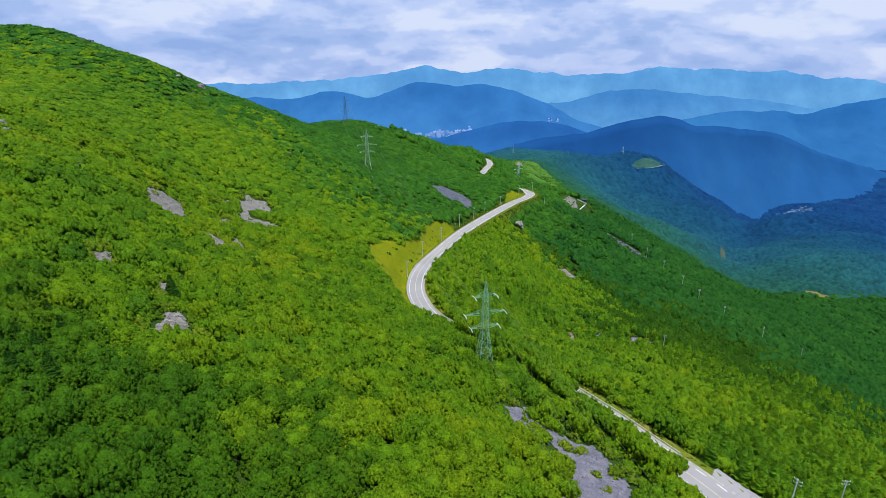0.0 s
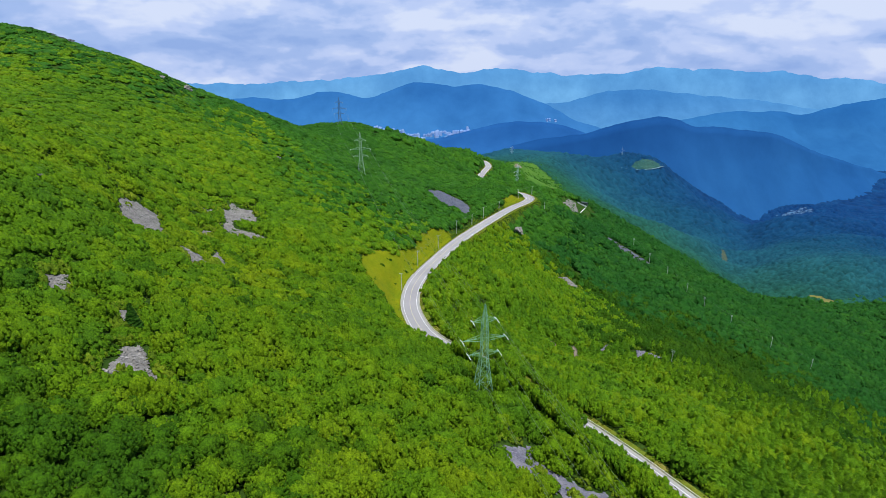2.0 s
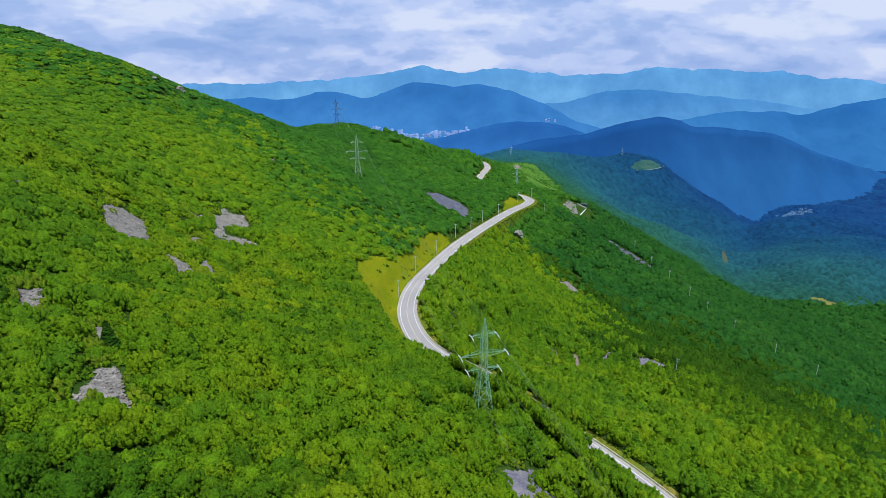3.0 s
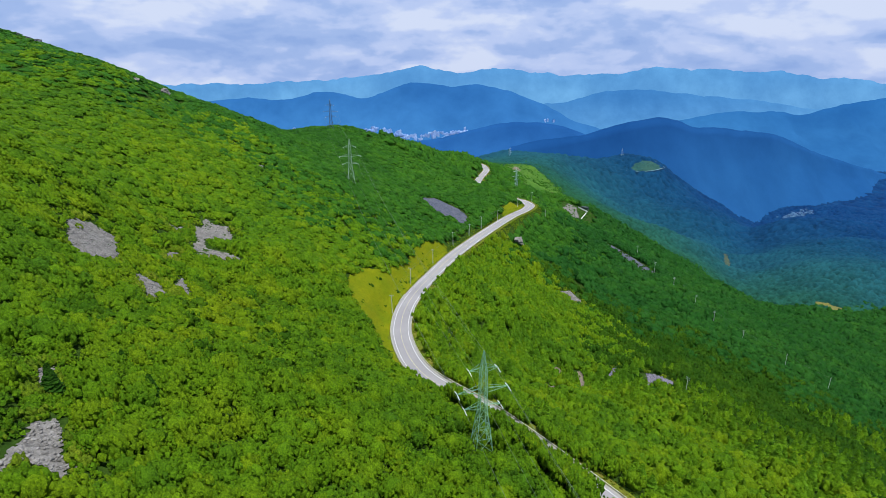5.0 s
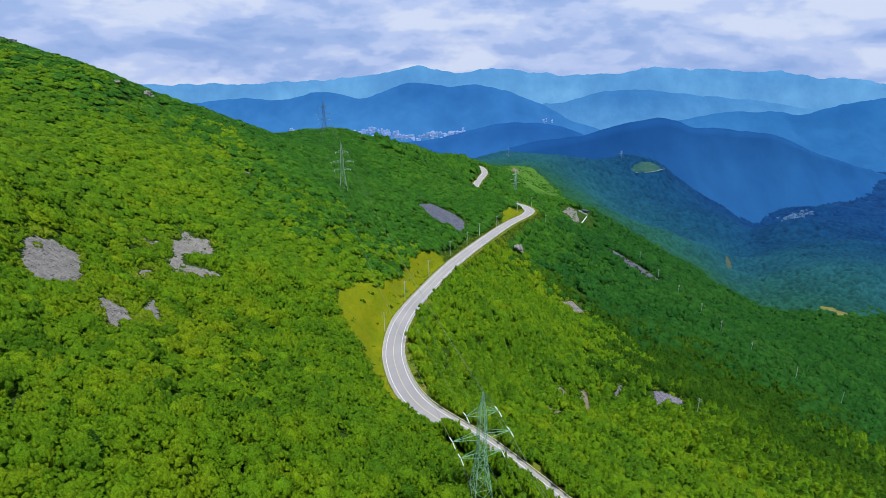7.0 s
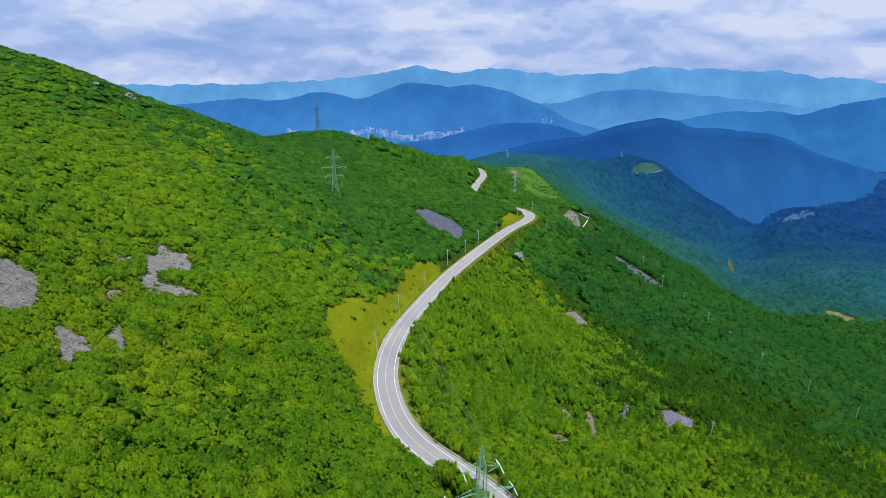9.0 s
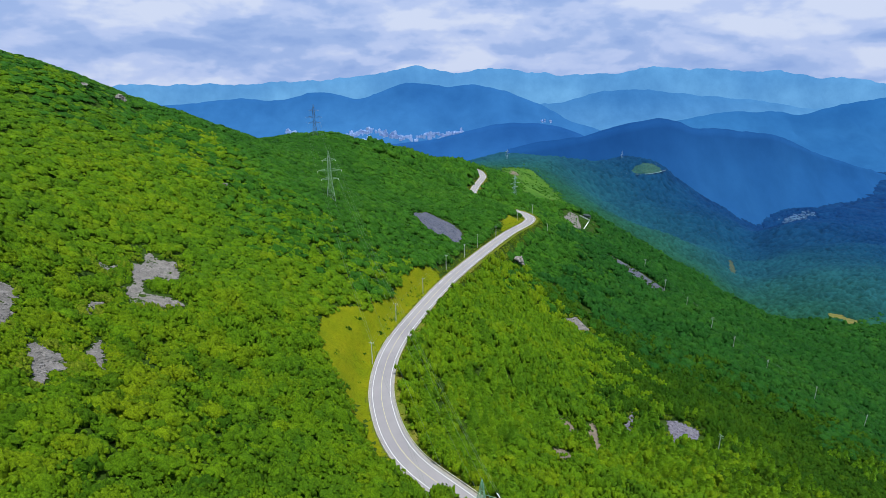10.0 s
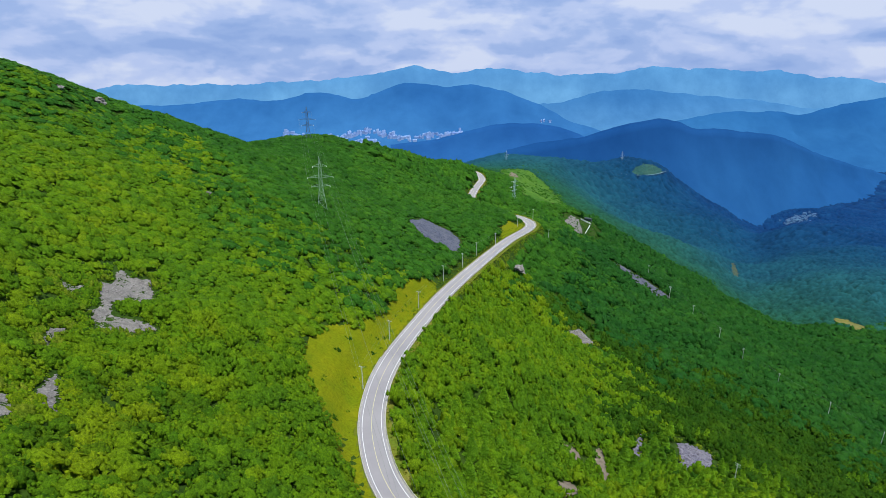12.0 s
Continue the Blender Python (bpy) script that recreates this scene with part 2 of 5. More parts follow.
# Leaves darkened to paint cloud shade; also worn by naturally dark clumps.
M_LEAF_DIM = foliage("dimmed_broad_leaves", (0.016, 0.066, 0.004), (0.042, 0.111, 0.003), (0.080, 0.145, 0.003), 0.22)
M_PINE = foliage("dark_pine_needles", (0.016, 0.066, 0.006), (0.030, 0.092, 0.006), (0.047, 0.113, 0.006), 0.3)
# Deeper leaf copies: own green, with slope shade and distance haze put in.
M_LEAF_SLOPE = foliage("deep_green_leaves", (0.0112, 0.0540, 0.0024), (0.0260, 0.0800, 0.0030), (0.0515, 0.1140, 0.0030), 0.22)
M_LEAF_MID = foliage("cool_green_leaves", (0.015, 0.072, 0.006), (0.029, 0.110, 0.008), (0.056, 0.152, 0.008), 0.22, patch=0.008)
M_LEAF_DEEP = foliage("shade_tinted_leaves", (0.0074, 0.0548, 0.0065), (0.0139, 0.0762, 0.0093), (0.0279, 0.1049, 0.0102), 0.22, patch=0.006)
# Stops run bluer with distance: haze painted into the leaf colour.
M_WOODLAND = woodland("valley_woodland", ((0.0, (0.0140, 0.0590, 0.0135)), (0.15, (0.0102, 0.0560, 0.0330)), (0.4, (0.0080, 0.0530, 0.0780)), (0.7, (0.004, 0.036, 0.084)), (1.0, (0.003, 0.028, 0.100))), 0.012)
M_LARCH = foliage("larch_needles", (0.0490, 0.1372, 0.0056), (0.0966, 0.2128, 0.0070), (0.1526, 0.2730, 0.0070), 0.22)
M_SHRUB = foliage("yellow_shrub_leaves", (0.066, 0.125, 0.008), (0.117, 0.187, 0.008), (0.179, 0.226, 0.016), 0.28)
M_TUFT = foliage("grass_blades", (0.096, 0.132, 0.004), (0.135, 0.146, 0.005), (0.170, 0.160, 0.008), 0.3, patch=0.05)
M_HILL_GRASS = surface("hill_grass", ((0.3, (0.032, 0.105, 0.012)), (0.7, (0.070, 0.142, 0.014))), 0.03, fine=0.15)
# Cutting and hill road: bluish haze of distance mixed into the colour.
M_HILL_CUT = surface("hazy_grassed_cutting", ((0.3, (0.016, 0.066, 0.064)), (0.7, (0.034, 0.086, 0.068))), 0.03, fine=0.2)
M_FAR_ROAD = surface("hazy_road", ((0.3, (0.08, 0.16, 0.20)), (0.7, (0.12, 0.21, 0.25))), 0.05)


# ---- the land ----
def smooth(a, b, v):
    u = np.clip((v - a) / (b - a), 0.0, 1.0)
    return u * u * (3 - 2 * u)


ROAD_LINE = [(84, 60, 13), (81, 88, 12), (74, 113, 11.5), (62.6, 137, 10), (49, 161, 9), (21, 203, 7), (-3, 231, 6), (-13, 259, 5), (-15, 288, 3), (-11, 316, 2), (-1, 354, -1),
             (14, 398, -3), (39, 459, -7), (66, 519, -11), (88, 557, -13), (94, 582, -15), (88, 604, -16), (68, 640, -19), (50, 700, -23), (56, 760, -26), (68, 820, -29), (75, 870, -33), (70, 938, -37), (40, 1000, -42)]
CREST = [(-420, 400, 155), (-340, 400, 144.5), (-281, 410, 143.5), (-254, 420, 132), (-228, 421, 125.5), (-197, 423, 115.5), (-179, 426, 87), (-163, 480, 89), (-150, 560, 58.5),
         (-128, 610, 54), (-98, 642, 56.5), (-62, 700, 36.5), (-22, 770, 17.5), (50, 850, -11)]
UPPER_SLOPE = [(-282, 372, 129), (-249, 327, 118), (-212, 272, 107), (-169, 258, 98), (-148, 259, 84), (-130, 194, 84), (-114, 157, 72), (-122, 247, 57), (-107, 382, 57), (-101, 154, 64), (-82, 149, 56), (-64, 88, 62), (-48, 90, 51),
               (-99, 225, 47), (-107, 295, 43), (-61, 165, 48), (-59, 425, 41)]
MID_SLOPE = [(-35, 113, 46), (-9, 105, 40), (-36, 146, 38), (-23, 174, 33), (14, 166, 22), (25, 141, 16), (-61, 265, 28), (-64, 300, 35), (-37, 389, 26), (-20, 406, 14),
             (-31, 257, 17), (-31, 313, 10), (15, 490, -2), (-10, 560, 5), (20, 760, -14)]
LOWER_SLOPE = [(38, 345, -12), (64, 354, -30), (79, 362, -42), (18, 298, -14), (81, 300, -43), (76, 181, 0), (109, 179, -13), (163, 210, -25), (152, 285, -48), (130, 325, -57),
               (185, 266, -61), (385, 519, -144), (240, 483, -89), (155, 497, -72), (72, 497, -28), (196, 592, -75), (213, 604, -83), (406, 682, -179)]
VALLEY = [(557, 759, -212), (549, 817, -240), (809, 1078, -258), (605, 1248, -270), (535, 1375, -262), (398, 1406, -205), (251, 1326, -117), (234, 1123, -118), (159, 1172, -88),
          (1043, 1388, -272), (757, 941, -220), (528, 983, -230), (704, 1615, -226), (943, 1743, -384), (1225, 1859, -448), (1292, 1998, -432), (1528, 2200, -432), (222, 1786, -150), (70, 1050, -60),
          (330, 960, -174), (205, 850, -84), (246, 868, -101), (272, 884, -115), (330, 800, -143), (395, 830, -180), (480, 1850, -260)]
FAR_HILL = [(219, 1420, -128), (312, 1450, -125), (394, 1520, -150), (487, 1650, -158), (565, 1740, -144), (618, 1740, -153), (655, 1655, -172), (700, 1640, -210), (620, 1605, -181), (560, 1605, -184)]
HIDDEN = [(-260, 560, 60), (-420, 600, 60), (-300, 780, -30), (-120, 880, -50), (-40, 1050, -90), (-500, 1300, -200), (0, -100, 60), (-150, -100, 160), (150, -100, -10),
          (400, 0, -120), (400, 250, -160), (750, 350, -260), (-420, 200, 140), (0, 1700, -200), (-500, 2200, -300), (1700, 1500, -330)]
SPOTS = np.array(CREST + UPPER_SLOPE + MID_SLOPE + LOWER_SLOPE + VALLEY + FAR_HILL + HIDDEN + ROAD_LINE, float)


def kernel(ax, ay, bx, by):
    return np.sqrt((ax[:, None] - bx[None]) ** 2 + (ay[:, None] - by[None]) ** 2 + 20.0 ** 2)


def solve_land():
    n = len(SPOTS)
    x, y, z = SPOTS.T
    a = np.zeros((n + 3, n + 3))
    a[:n, :n] = -kernel(x, y, x, y) + np.eye(n) * 6.0
    a[:n, n], a[:n, n + 1], a[:n, n + 2] = 1, x / 500, y / 500
    a[n:, :n] = a[:n, n:].T
    return np.linalg.solve(a, np.concatenate([z, np.zeros(3)]))


LAND = solve_land()


def spline(points, step):
    """A smooth line through the points, sampled about every step metres."""
    p = np.array(points, float)
    p = np.vstack([2 * p[0] - p[1], p, 2 * p[-1] - p[-2]])
    out = []
    for i in range(1, len(p) - 2):
        a, b, c, d = p[i - 1:i + 3]
        k = max(2, int(np.linalg.norm(c - b) / step))
        for u in np.arange(k) / k:
            out.append(0.5 * (2 * b + (c - a) * u + (2 * a - 5 * b + 4 * c - d) * u * u + (3 * b - a - 3 * c + d) * u ** 3))
    out.append(p[-2])
    return np.array(out)


ROAD = spline(ROAD_LINE, 3.0)


def near_line(x, y, line):
    """Distance to a sampled line, and the line's height there."""
    dist = np.full(len(x), 1e9)
    high = np.zeros(len(x))
    for i in range(0, len(x), 20000):
        d2 = (x[i:i + 20000, None] - line[None, :, 0]) ** 2 + (y[i:i + 20000, None] - line[None, :, 1]) ** 2
        k = d2.argmin(1)
        dist[i:i + 20000] = np.sqrt(d2[np.arange(len(k)), k])
        high[i:i + 20000] = line[k, 2]
    return dist, high


GULLY = spline([(470, 820, 0), (555, 960, 0), (640, 1120, 0), (740, 1290, 0), (880, 1500, 0), (1060, 1760, 0), (1230, 1960, 0)], 20.0)
FAR_SPUR = spline([(820, 1000, 0), (930, 1200, 0), (1060, 1400, 0), (1200, 1600, 0)], 20.0)


def land_height(x, y):
    """Height of the ground at arrays of x and y."""
    x, y = np.asarray(x, float), np.asarray(y, float)
    z = np.zeros(len(x))
    sx, sy = SPOTS[:, 0], SPOTS[:, 1]
    n = len(SPOTS)
    for i in range(0, len(x), 20000):
        xs, ys = x[i:i + 20000], y[i:i + 20000]
        z[i:i + 20000] = -kernel(xs, ys, sx, sy) @ LAND[:n] + LAND[n] + LAND[n + 1] * xs / 500 + LAND[n + 2] * ys / 500
    z += 1.3 * np.sin(x * 0.061 + 1.7 * np.sin(y * 0.023)) * np.sin(y * 0.047 + 0.8) + 0.5 * np.sin(x * 0.19 + y * 0.11) * np.sin(y * 0.17)
    spurs = smooth(880, 1250, np.hypot(x, y)) * smooth(250, 480, x)
    z += spurs * (9 - 18 * np.abs(np.sin(y * 0.0125 + 0.9 * np.sin(x * 0.006) + x * 0.003)) + 6 * np.sin(x * 0.019 + 1.3 * np.sin(y * 0.011)) * np.sin(y * 0.031 + x * 0.008))
    out = np.flatnonzero((y > 700) & (x > 350))
    if len(out):
        z[out] -= 30 * np.exp(-(near_line(x[out], y[out], GULLY)[0] / 65) ** 2)
        z[out] += 18 * np.exp(-(near_line(x[out], y[out], FAR_SPUR)[0] / 130) ** 2)
    far = smooth(2100, 2700, np.hypot(x - 300, y * 0.95))
    z = z * (1 - far) + far * (-440 + 14 * np.sin(x * 0.004) * np.sin(y * 0.005))
    d, h = near_line(x, y, ROAD)
    w = smooth(6.0, 17.0, d)
    return (h - 0.35) * (1 - w) + z * w


def sheet(name, xs, ys, lift=0.0):
    gx, gy = np.meshgrid(xs, ys)
    x, y = gx.ravel(), gy.ravel()
    z = land_height(x, y) + lift
    me = bpy.data.meshes.new(name)
    w, h = len(xs), len(ys)
    k = (np.arange(h - 1)[:, None] * w + np.arange(w - 1)[None]).ravel()
    fast_mesh(me, np.column_stack([x, y, z]), np.column_stack([k, k + 1, k + w + 1, k + w]))
    me.polygons.foreach_set("use_smooth", np.ones(len(k), bool))
    return me


def fast_mesh(me, verts, faces):
    """Fills a mesh from arrays: faces all with the same number of corners."""
    n, c = faces.shape
    me.vertices.add(len(verts))
    me.vertices.foreach_set("co", np.ascontiguousarray(verts, np.float32).ravel())
    me.loops.add(n * c)
    me.loops.foreach_set("vertex_index", np.ascontiguousarray(faces, np.int32).ravel())
    me.polygons.add(n)
    me.polygons.foreach_set("loop_start", np.arange(0, n * c, c, dtype=np.int32))
    me.update(calc_edges=True)
    return me


def steps(*spans):
    """Grid lines: spans of (from, to, step)."""
    return np.unique(np.concatenate([np.arange(a, b + s * 0.5, s) for a, b, s in spans]).round(3))


ground_mesh = sheet("ground", steps((-4800, -800, 250), (-800, -320, 30), (-320, -48, 8), (-48, 136, 4), (136, 420, 8), (420, 1300, 20), (1300, 4800, 250)),
                    steps((-900, -40, 43), (-40, 640, 4), (640, 1100, 8), (1100, 2300, 24), (2300, 4900, 200)))
ground_mesh.materials.append(M_GROUND)
ground = tagged(new("ground", ground_mesh), "green forest floor on a steep mountainside, darkened to read as shade", "ground", kind="structure")


def ribbon(name, line, left, right, lift, material_, first=0, last=None):
    """A strip along a line between two offsets (left is minus), raised by lift."""
    p = line[first:last]
    t = np.gradient(p[:, :2], axis=0)
    t /= np.linalg.norm(t, axis=1)[:, None]
    n = np.column_stack([t[:, 1], -t[:, 0]])
    a, b = p.copy(), p.copy()
    a[:, :2] += n * left
    b[:, :2] += n * right
    a[:, 2] += lift
    b[:, 2] += lift
    k = np.arange(len(p) - 1)
    me = fast_mesh(bpy.data.meshes.new(name), np.vstack([a, b]), np.column_stack([k, k + len(p), k + len(p) + 1, k + 1]))
    me.materials.append(material_)
    return me


def part(name, me, material_, parent, label=""):
    """Links a mesh or bmesh as one object under a thing or under a part."""
    if isinstance(me, bmesh.types.BMesh):
        bm, me = me, bpy.data.meshes.new(name)
        bm.to_mesh(me)
        bm.free()
    if material_ and not me.materials:
        me.materials.append(material_)
    ob = new(name, me)
    ob.parent = parent
    return tagged(ob, label) if label else ob


road = tagged(new("road", ribbon("road", ROAD, -4.1, 4.1, 0.06, M_ASPHALT)), "pale grey two-lane asphalt mountain road winding along the slope", "road", kind="structure")
part("shoulder", ribbon("shoulder", ROAD, -4.9, -4.1, 0.045, M_SHOULDER), None, road, "pale concrete gutter strip")
part("shoulder", ribbon("shoulder", ROAD, 4.1, 4.9, 0.045, M_SHOULDER), None, road, "pale concrete gutter strip")
part("edge_line", ribbon("edge_line", ROAD, -3.42, -3.22, 0.075, M_WHITE_LINE), None, road, "solid white edge line")
LAYBY_END = int(np.abs(ROAD[:, 1] - 130).argmin())
part("edge_line", ribbon("edge_line", ROAD, 3.22, 3.42, 0.075, M_WHITE_LINE, LAYBY_END), None, road, "solid white edge line")
for k in range(0, LAYBY_END - 1, 2):
    part("edge_dash", ribbon("edge_dash", ROAD, 3.2, 3.45, 0.075, M_WHITE_LINE, k, k + 2), None, road, "white dash across the mouth of the lay-by")
part("centre_line", ribbon("centre_line", ROAD, -0.17, 0.0, 0.075, M_YELLOW_LINE), None, road, "faded yellow centre line")


def inside(poly, x, y):
    """Which of the points lie in the polygon."""
    r = np.zeros(len(x), bool)
    p = np.array(poly, float)
    for (ax, ay), (bx, by) in zip(p, np.roll(p, -1, 0)):
        cross = (ay > y) != (by > y)
        r ^= cross & (x < (bx - ax) * (y - ay) / (by - ay + 1e-9) + ax)
    return r


def grown(poly, d):
    """The polygon pushed outwards by about d metres."""
    p = np.array(poly, float)
    c = p.mean(0)
    v = p - c
    return c + v * (1 + d / np.maximum(np.linalg.norm(v, axis=1), 2.0))[:, None]


def patch_mesh(name, poly, step, lift, uneven, seed, clear=0.0):
    """A thin skin of ground inside a polygon, with an irregular rim."""
    p = np.array(poly, float)
    xs = np.arange(p[:, 0].min() - 3, p[:, 0].max() + 3, step)
    ys = np.arange(p[:, 1].min() - 3, p[:, 1].max() + 3, step)
    gx, gy = np.meshgrid(xs, ys)
    r = np.random.default_rng(seed)
    x = (gx + r.uniform(-0.3, 0.3, gx.shape) * step).ravel()
    y = (gy + r.uniform(-0.3, 0.3, gx.shape) * step).ravel()
    z = land_height(x, y) + lift + r.uniform(-1, 1, len(x)) * uneven
    w, h = gx.shape[1], gx.shape[0]
    k = (np.arange(h - 1)[:, None] * w + np.arange(w - 1)[None]).ravel()
    f = np.column_stack([k, k + 1, k + w + 1, k + w])
    keep = (near_line(x[f].mean(1), y[f].mean(1), ROAD)[0] > clear) & inside(poly, x[f].mean(1) + r.normal(0, step * 0.4, len(k)), y[f].mean(1) + r.normal(0, step * 0.4, len(k)))
    f = f[keep]
    used, back = np.unique(f, return_inverse=True)
    return np.column_stack([x, y, z])[used], back.reshape(f.shape)


def stones_in(poly, count, low, high, seed):
    """Angular blocks strewn inside a polygon."""
    r = np.random.default_rng(seed)
    p = np.array(poly, float)
    x = r.uniform(p[:, 0].min(), p[:, 0].max(), count * 6)
    y = r.uniform(p[:, 1].min(), p[:, 1].max(), count * 6)
    k = np.flatnonzero(inside(poly, x, y))[:count]
    x, y = x[k], y[k]
    z = land_height(x, y)
    s = low + (high - low) * r.random(len(x)) ** 2.5
    box = np.array([(a, b, c) for c in (-0.5, 0.5) for b in (-1, 1) for a in (-1, 1)], float) * 0.5
    faces = np.array([(0, 2, 3, 1), (4, 5, 7, 6), (0, 1, 5, 4), (2, 6, 7, 3), (0, 4, 6, 2), (1, 3, 7, 5)])
    v = box[None] * s[:, None, None] * r.uniform(0.7, 1.3, (len(x), 1, 3)) * r.uniform(0.65, 1.2, (len(x), 8, 1))
    a, b = r.uniform(0, 6.3, len(x)), r.uniform(-0.5, 0.5, len(x))
    vx, vz = v[:, :, 0] * np.cos(b)[:, None] - v[:, :, 2] * np.sin(b)[:, None], v[:, :, 0] * np.sin(b)[:, None] + v[:, :, 2] * np.cos(b)[:, None]
    ux, uy = vx * np.cos(a)[:, None] - v[:, :, 1] * np.sin(a)[:, None], vx * np.sin(a)[:, None] + v[:, :, 1] * np.cos(a)[:, None]
    pts = np.stack([ux + x[:, None], uy + y[:, None], vz + (z + s * 0.18 + 0.2)[:, None]], 2).reshape(-1, 3)
    return pts, (faces[None] + (np.arange(len(x)) * 8)[:, None, None]).reshape(-1, 4)


SCREE_BEDS = []


def scree(poly, per_m2, low, high, bed, stone, label, seed):
    area = 0.5 * abs(sum(a[0] * b[1] - b[0] * a[1] for a, b in zip(poly, poly[1:] + poly[:1])))
    far = poly[0][1] > 900
    v1, f1 = patch_mesh("scree", poly, 2.2 if far else 0.8, 4.8 if far else 0.25, 0.17, seed)
    v2, f2 = stones_in(poly, int(area * per_m2), low, high, seed + 50)
    me = fast_mesh(bpy.data.meshes.new("scree"), np.vstack([v1, v2]), np.vstack([f1, f2 + len(v1)]))
    me.materials.append(bed)
    me.materials.append(stone)
    me.polygons.foreach_set("material_index", np.concatenate([np.zeros(len(f1)), np.ones(len(f2))]).astype(np.int32))
    ob = tagged(new("scree", me), label, "scree", kind="stuff")
    SCREE_BEDS.append((ob, poly, stone))
    return ob


GREY = "pale grey scree of loose stones between shrubs"
SLATY = "dark slate-grey stone scree on the wooded slope"
SCREES = [
    ([(-112, 291), (-109, 294), (-111, 301), (-110, 304), (-107, 300), (-100, 303), (-95, 292), (-100, 287), (-104, 284), (-102, 278), (-100, 276), (-94, 277), (-89, 276), (-85, 274), (-93, 269), (-98, 268), (-101, 267), (-103, 271), (-106, 275), (-105, 279), (-108, 284)], 2.0, 0.22, 0.60, 0, GREY),
    ([(-120, 283), (-116, 283), (-114, 287), (-114, 279), (-116, 279)], 2.0, 0.22, 0.50, 0, GREY),
    ([(-107, 252), (-108, 258), (-105, 261), (-105, 255), (-104, 250)], 2.0, 0.22, 0.50, 0, GREY),
    ([(-102, 222), (-100, 222), (-96, 221), (-93, 223), (-89, 216), (-90, 211), (-87, 204), (-88, 202), (-91, 207), (-93, 208)], 2.2, 0.22, 0.65, 0, GREY),
    ([(-128, 231), (-127, 242), (-119, 243), (-108, 223), (-110, 209), (-119, 217)], 2.0, 0.22, 0.65, 0, GREY),
    ([(-74, 132), (-72, 136), (-70, 134), (-66, 128), (-62, 124), (-62, 121), (-66, 123), (-70, 121), (-70, 117), (-71, 118), (-72, 123), (-72, 127)], 2.6, 0.22, 0.75, 0, "pale grey block scree with large flat boulders"),
    ([(-105, 155), (-103, 160), (-100, 156), (-95, 147), (-99, 146)], 2.2, 0.22, 0.60, 0, GREY),
    ([(-84, 149), (-82, 152), (-79, 146), (-77, 143), (-79, 142)], 2.2, 0.22, 0.60, 0, GREY),
    ([(-12, 502), (-2, 528), (19, 514), (27, 502), (24, 465), (16, 464), (0, 474)], 0.6, 0.3, 0.7, 2, SLATY),
    ([(92, 306), (99, 315), (105, 329), (110, 335), (106, 321), (96, 303)], 0.9, 0.4, 1.3, 1, SLATY),
    ([(128, 333), (134, 334), (142, 327), (137, 315), (118, 298), (116, 305), (124, 320)], 0.9, 0.4, 1.3, 1, SLATY),
    ([(187, 640), (197, 641), (216, 634), (224, 615), (233, 586), (218, 561), (201, 572), (190, 596), (184, 621)], 0.3, 0.4, 1.0, 2, "narrow grey scree running down the wooded slope"),
    ([(95, 428), (106, 440), (112, 426), (103, 417)], 0.4, 0.5, 1.2, 0, "small grey scree among trees"),
    ([(18, 141), (26, 145), (27, 138), (34, 133), (39, 129), (43, 131), (46, 121), (47, 113), (46, 103), (43, 88), (25, 84), (26, 97), (30, 104), (31, 116), (31, 123), (27, 127), (19, 126)], 2.0, 0.15, 0.45, 1,
     "large dark slate scree beside the road"),
    ([(173, 777), (198, 845), (207, 833), (196, 775), (186, 735), (173, 729), (169, 747)], 0.10, 0.5, 1.5, 0, "bare grey quarry ground on the spur"),
    ([(-92, 227), (-93, 232), (-95, 240), (-89, 230), (-85, 223), (-90, 223)], 2.2, 0.22, 0.60, 0, GREY),
]
EARTHS = [[(64, 304), (69, 306), (69, 297), (64, 292)], [(79, 310), (84, 311), (80, 291), (75, 282), (76, 296)], [(51, 266), (58, 277), (61, 268), (53, 256)], [(172, 1250), (166, 1128), (150, 1121)],
          [(556, 1609), (570, 1626), (600, 1637), (630, 1638), (649, 1631), (651, 1622), (637, 1608), (608, 1600), (578, 1601)], [(610, 1140), (620, 1146), (611, 1112), (599, 1090), (582, 1068), (590, 1096)]]
MEADOWS = [
    [(-41, 283), (-44, 294), (-40, 317), (-28, 329), (-18, 352), (-11, 384), (6, 413), (12, 396), (-5, 352), (-13, 312), (-17, 288), (-15, 262), (-8, 240), (-2, 224), (-11, 221), (-23, 249), (-30, 259)],
    [(64, 547), (70, 564), (80, 566), (88, 580), (84, 560), (68, 528), (61, 524)],
    [(136, 1130), (150, 1300), (200, 1430), (222, 1300), (230, 1224), (236, 1139), (231, 1044), (205, 905), (178, 866), (150, 826), (127, 836), (138, 950), (146, 1060)],
]
for i, (poly, per, low, high, slaty, label) in enumerate(SCREES):
    scree(poly, per, low, high, (M_SCREE_BED, M_SLATE_BED, M_DARK_SLATE)[slaty], (M_STONE, M_SLATE, M_DARK_SLATE)[slaty], label, 20 + i)
for i, poly in enumerate(EARTHS):
    me = fast_mesh(bpy.data.meshes.new("bare_ground"), *patch_mesh("bare_ground", poly, 1.2 if i < 3 else 2.5, 0.2 if i < 3 else 5.0, 0.08, 90 + i))
    me.materials.append(M_HILL_CUT if i == 4 else M_EARTH if i < 4 else M_FAR_EARTH)
    tagged(new("bare_ground", me), "patch of bare brown earth on the slope", "ground", kind="structure")
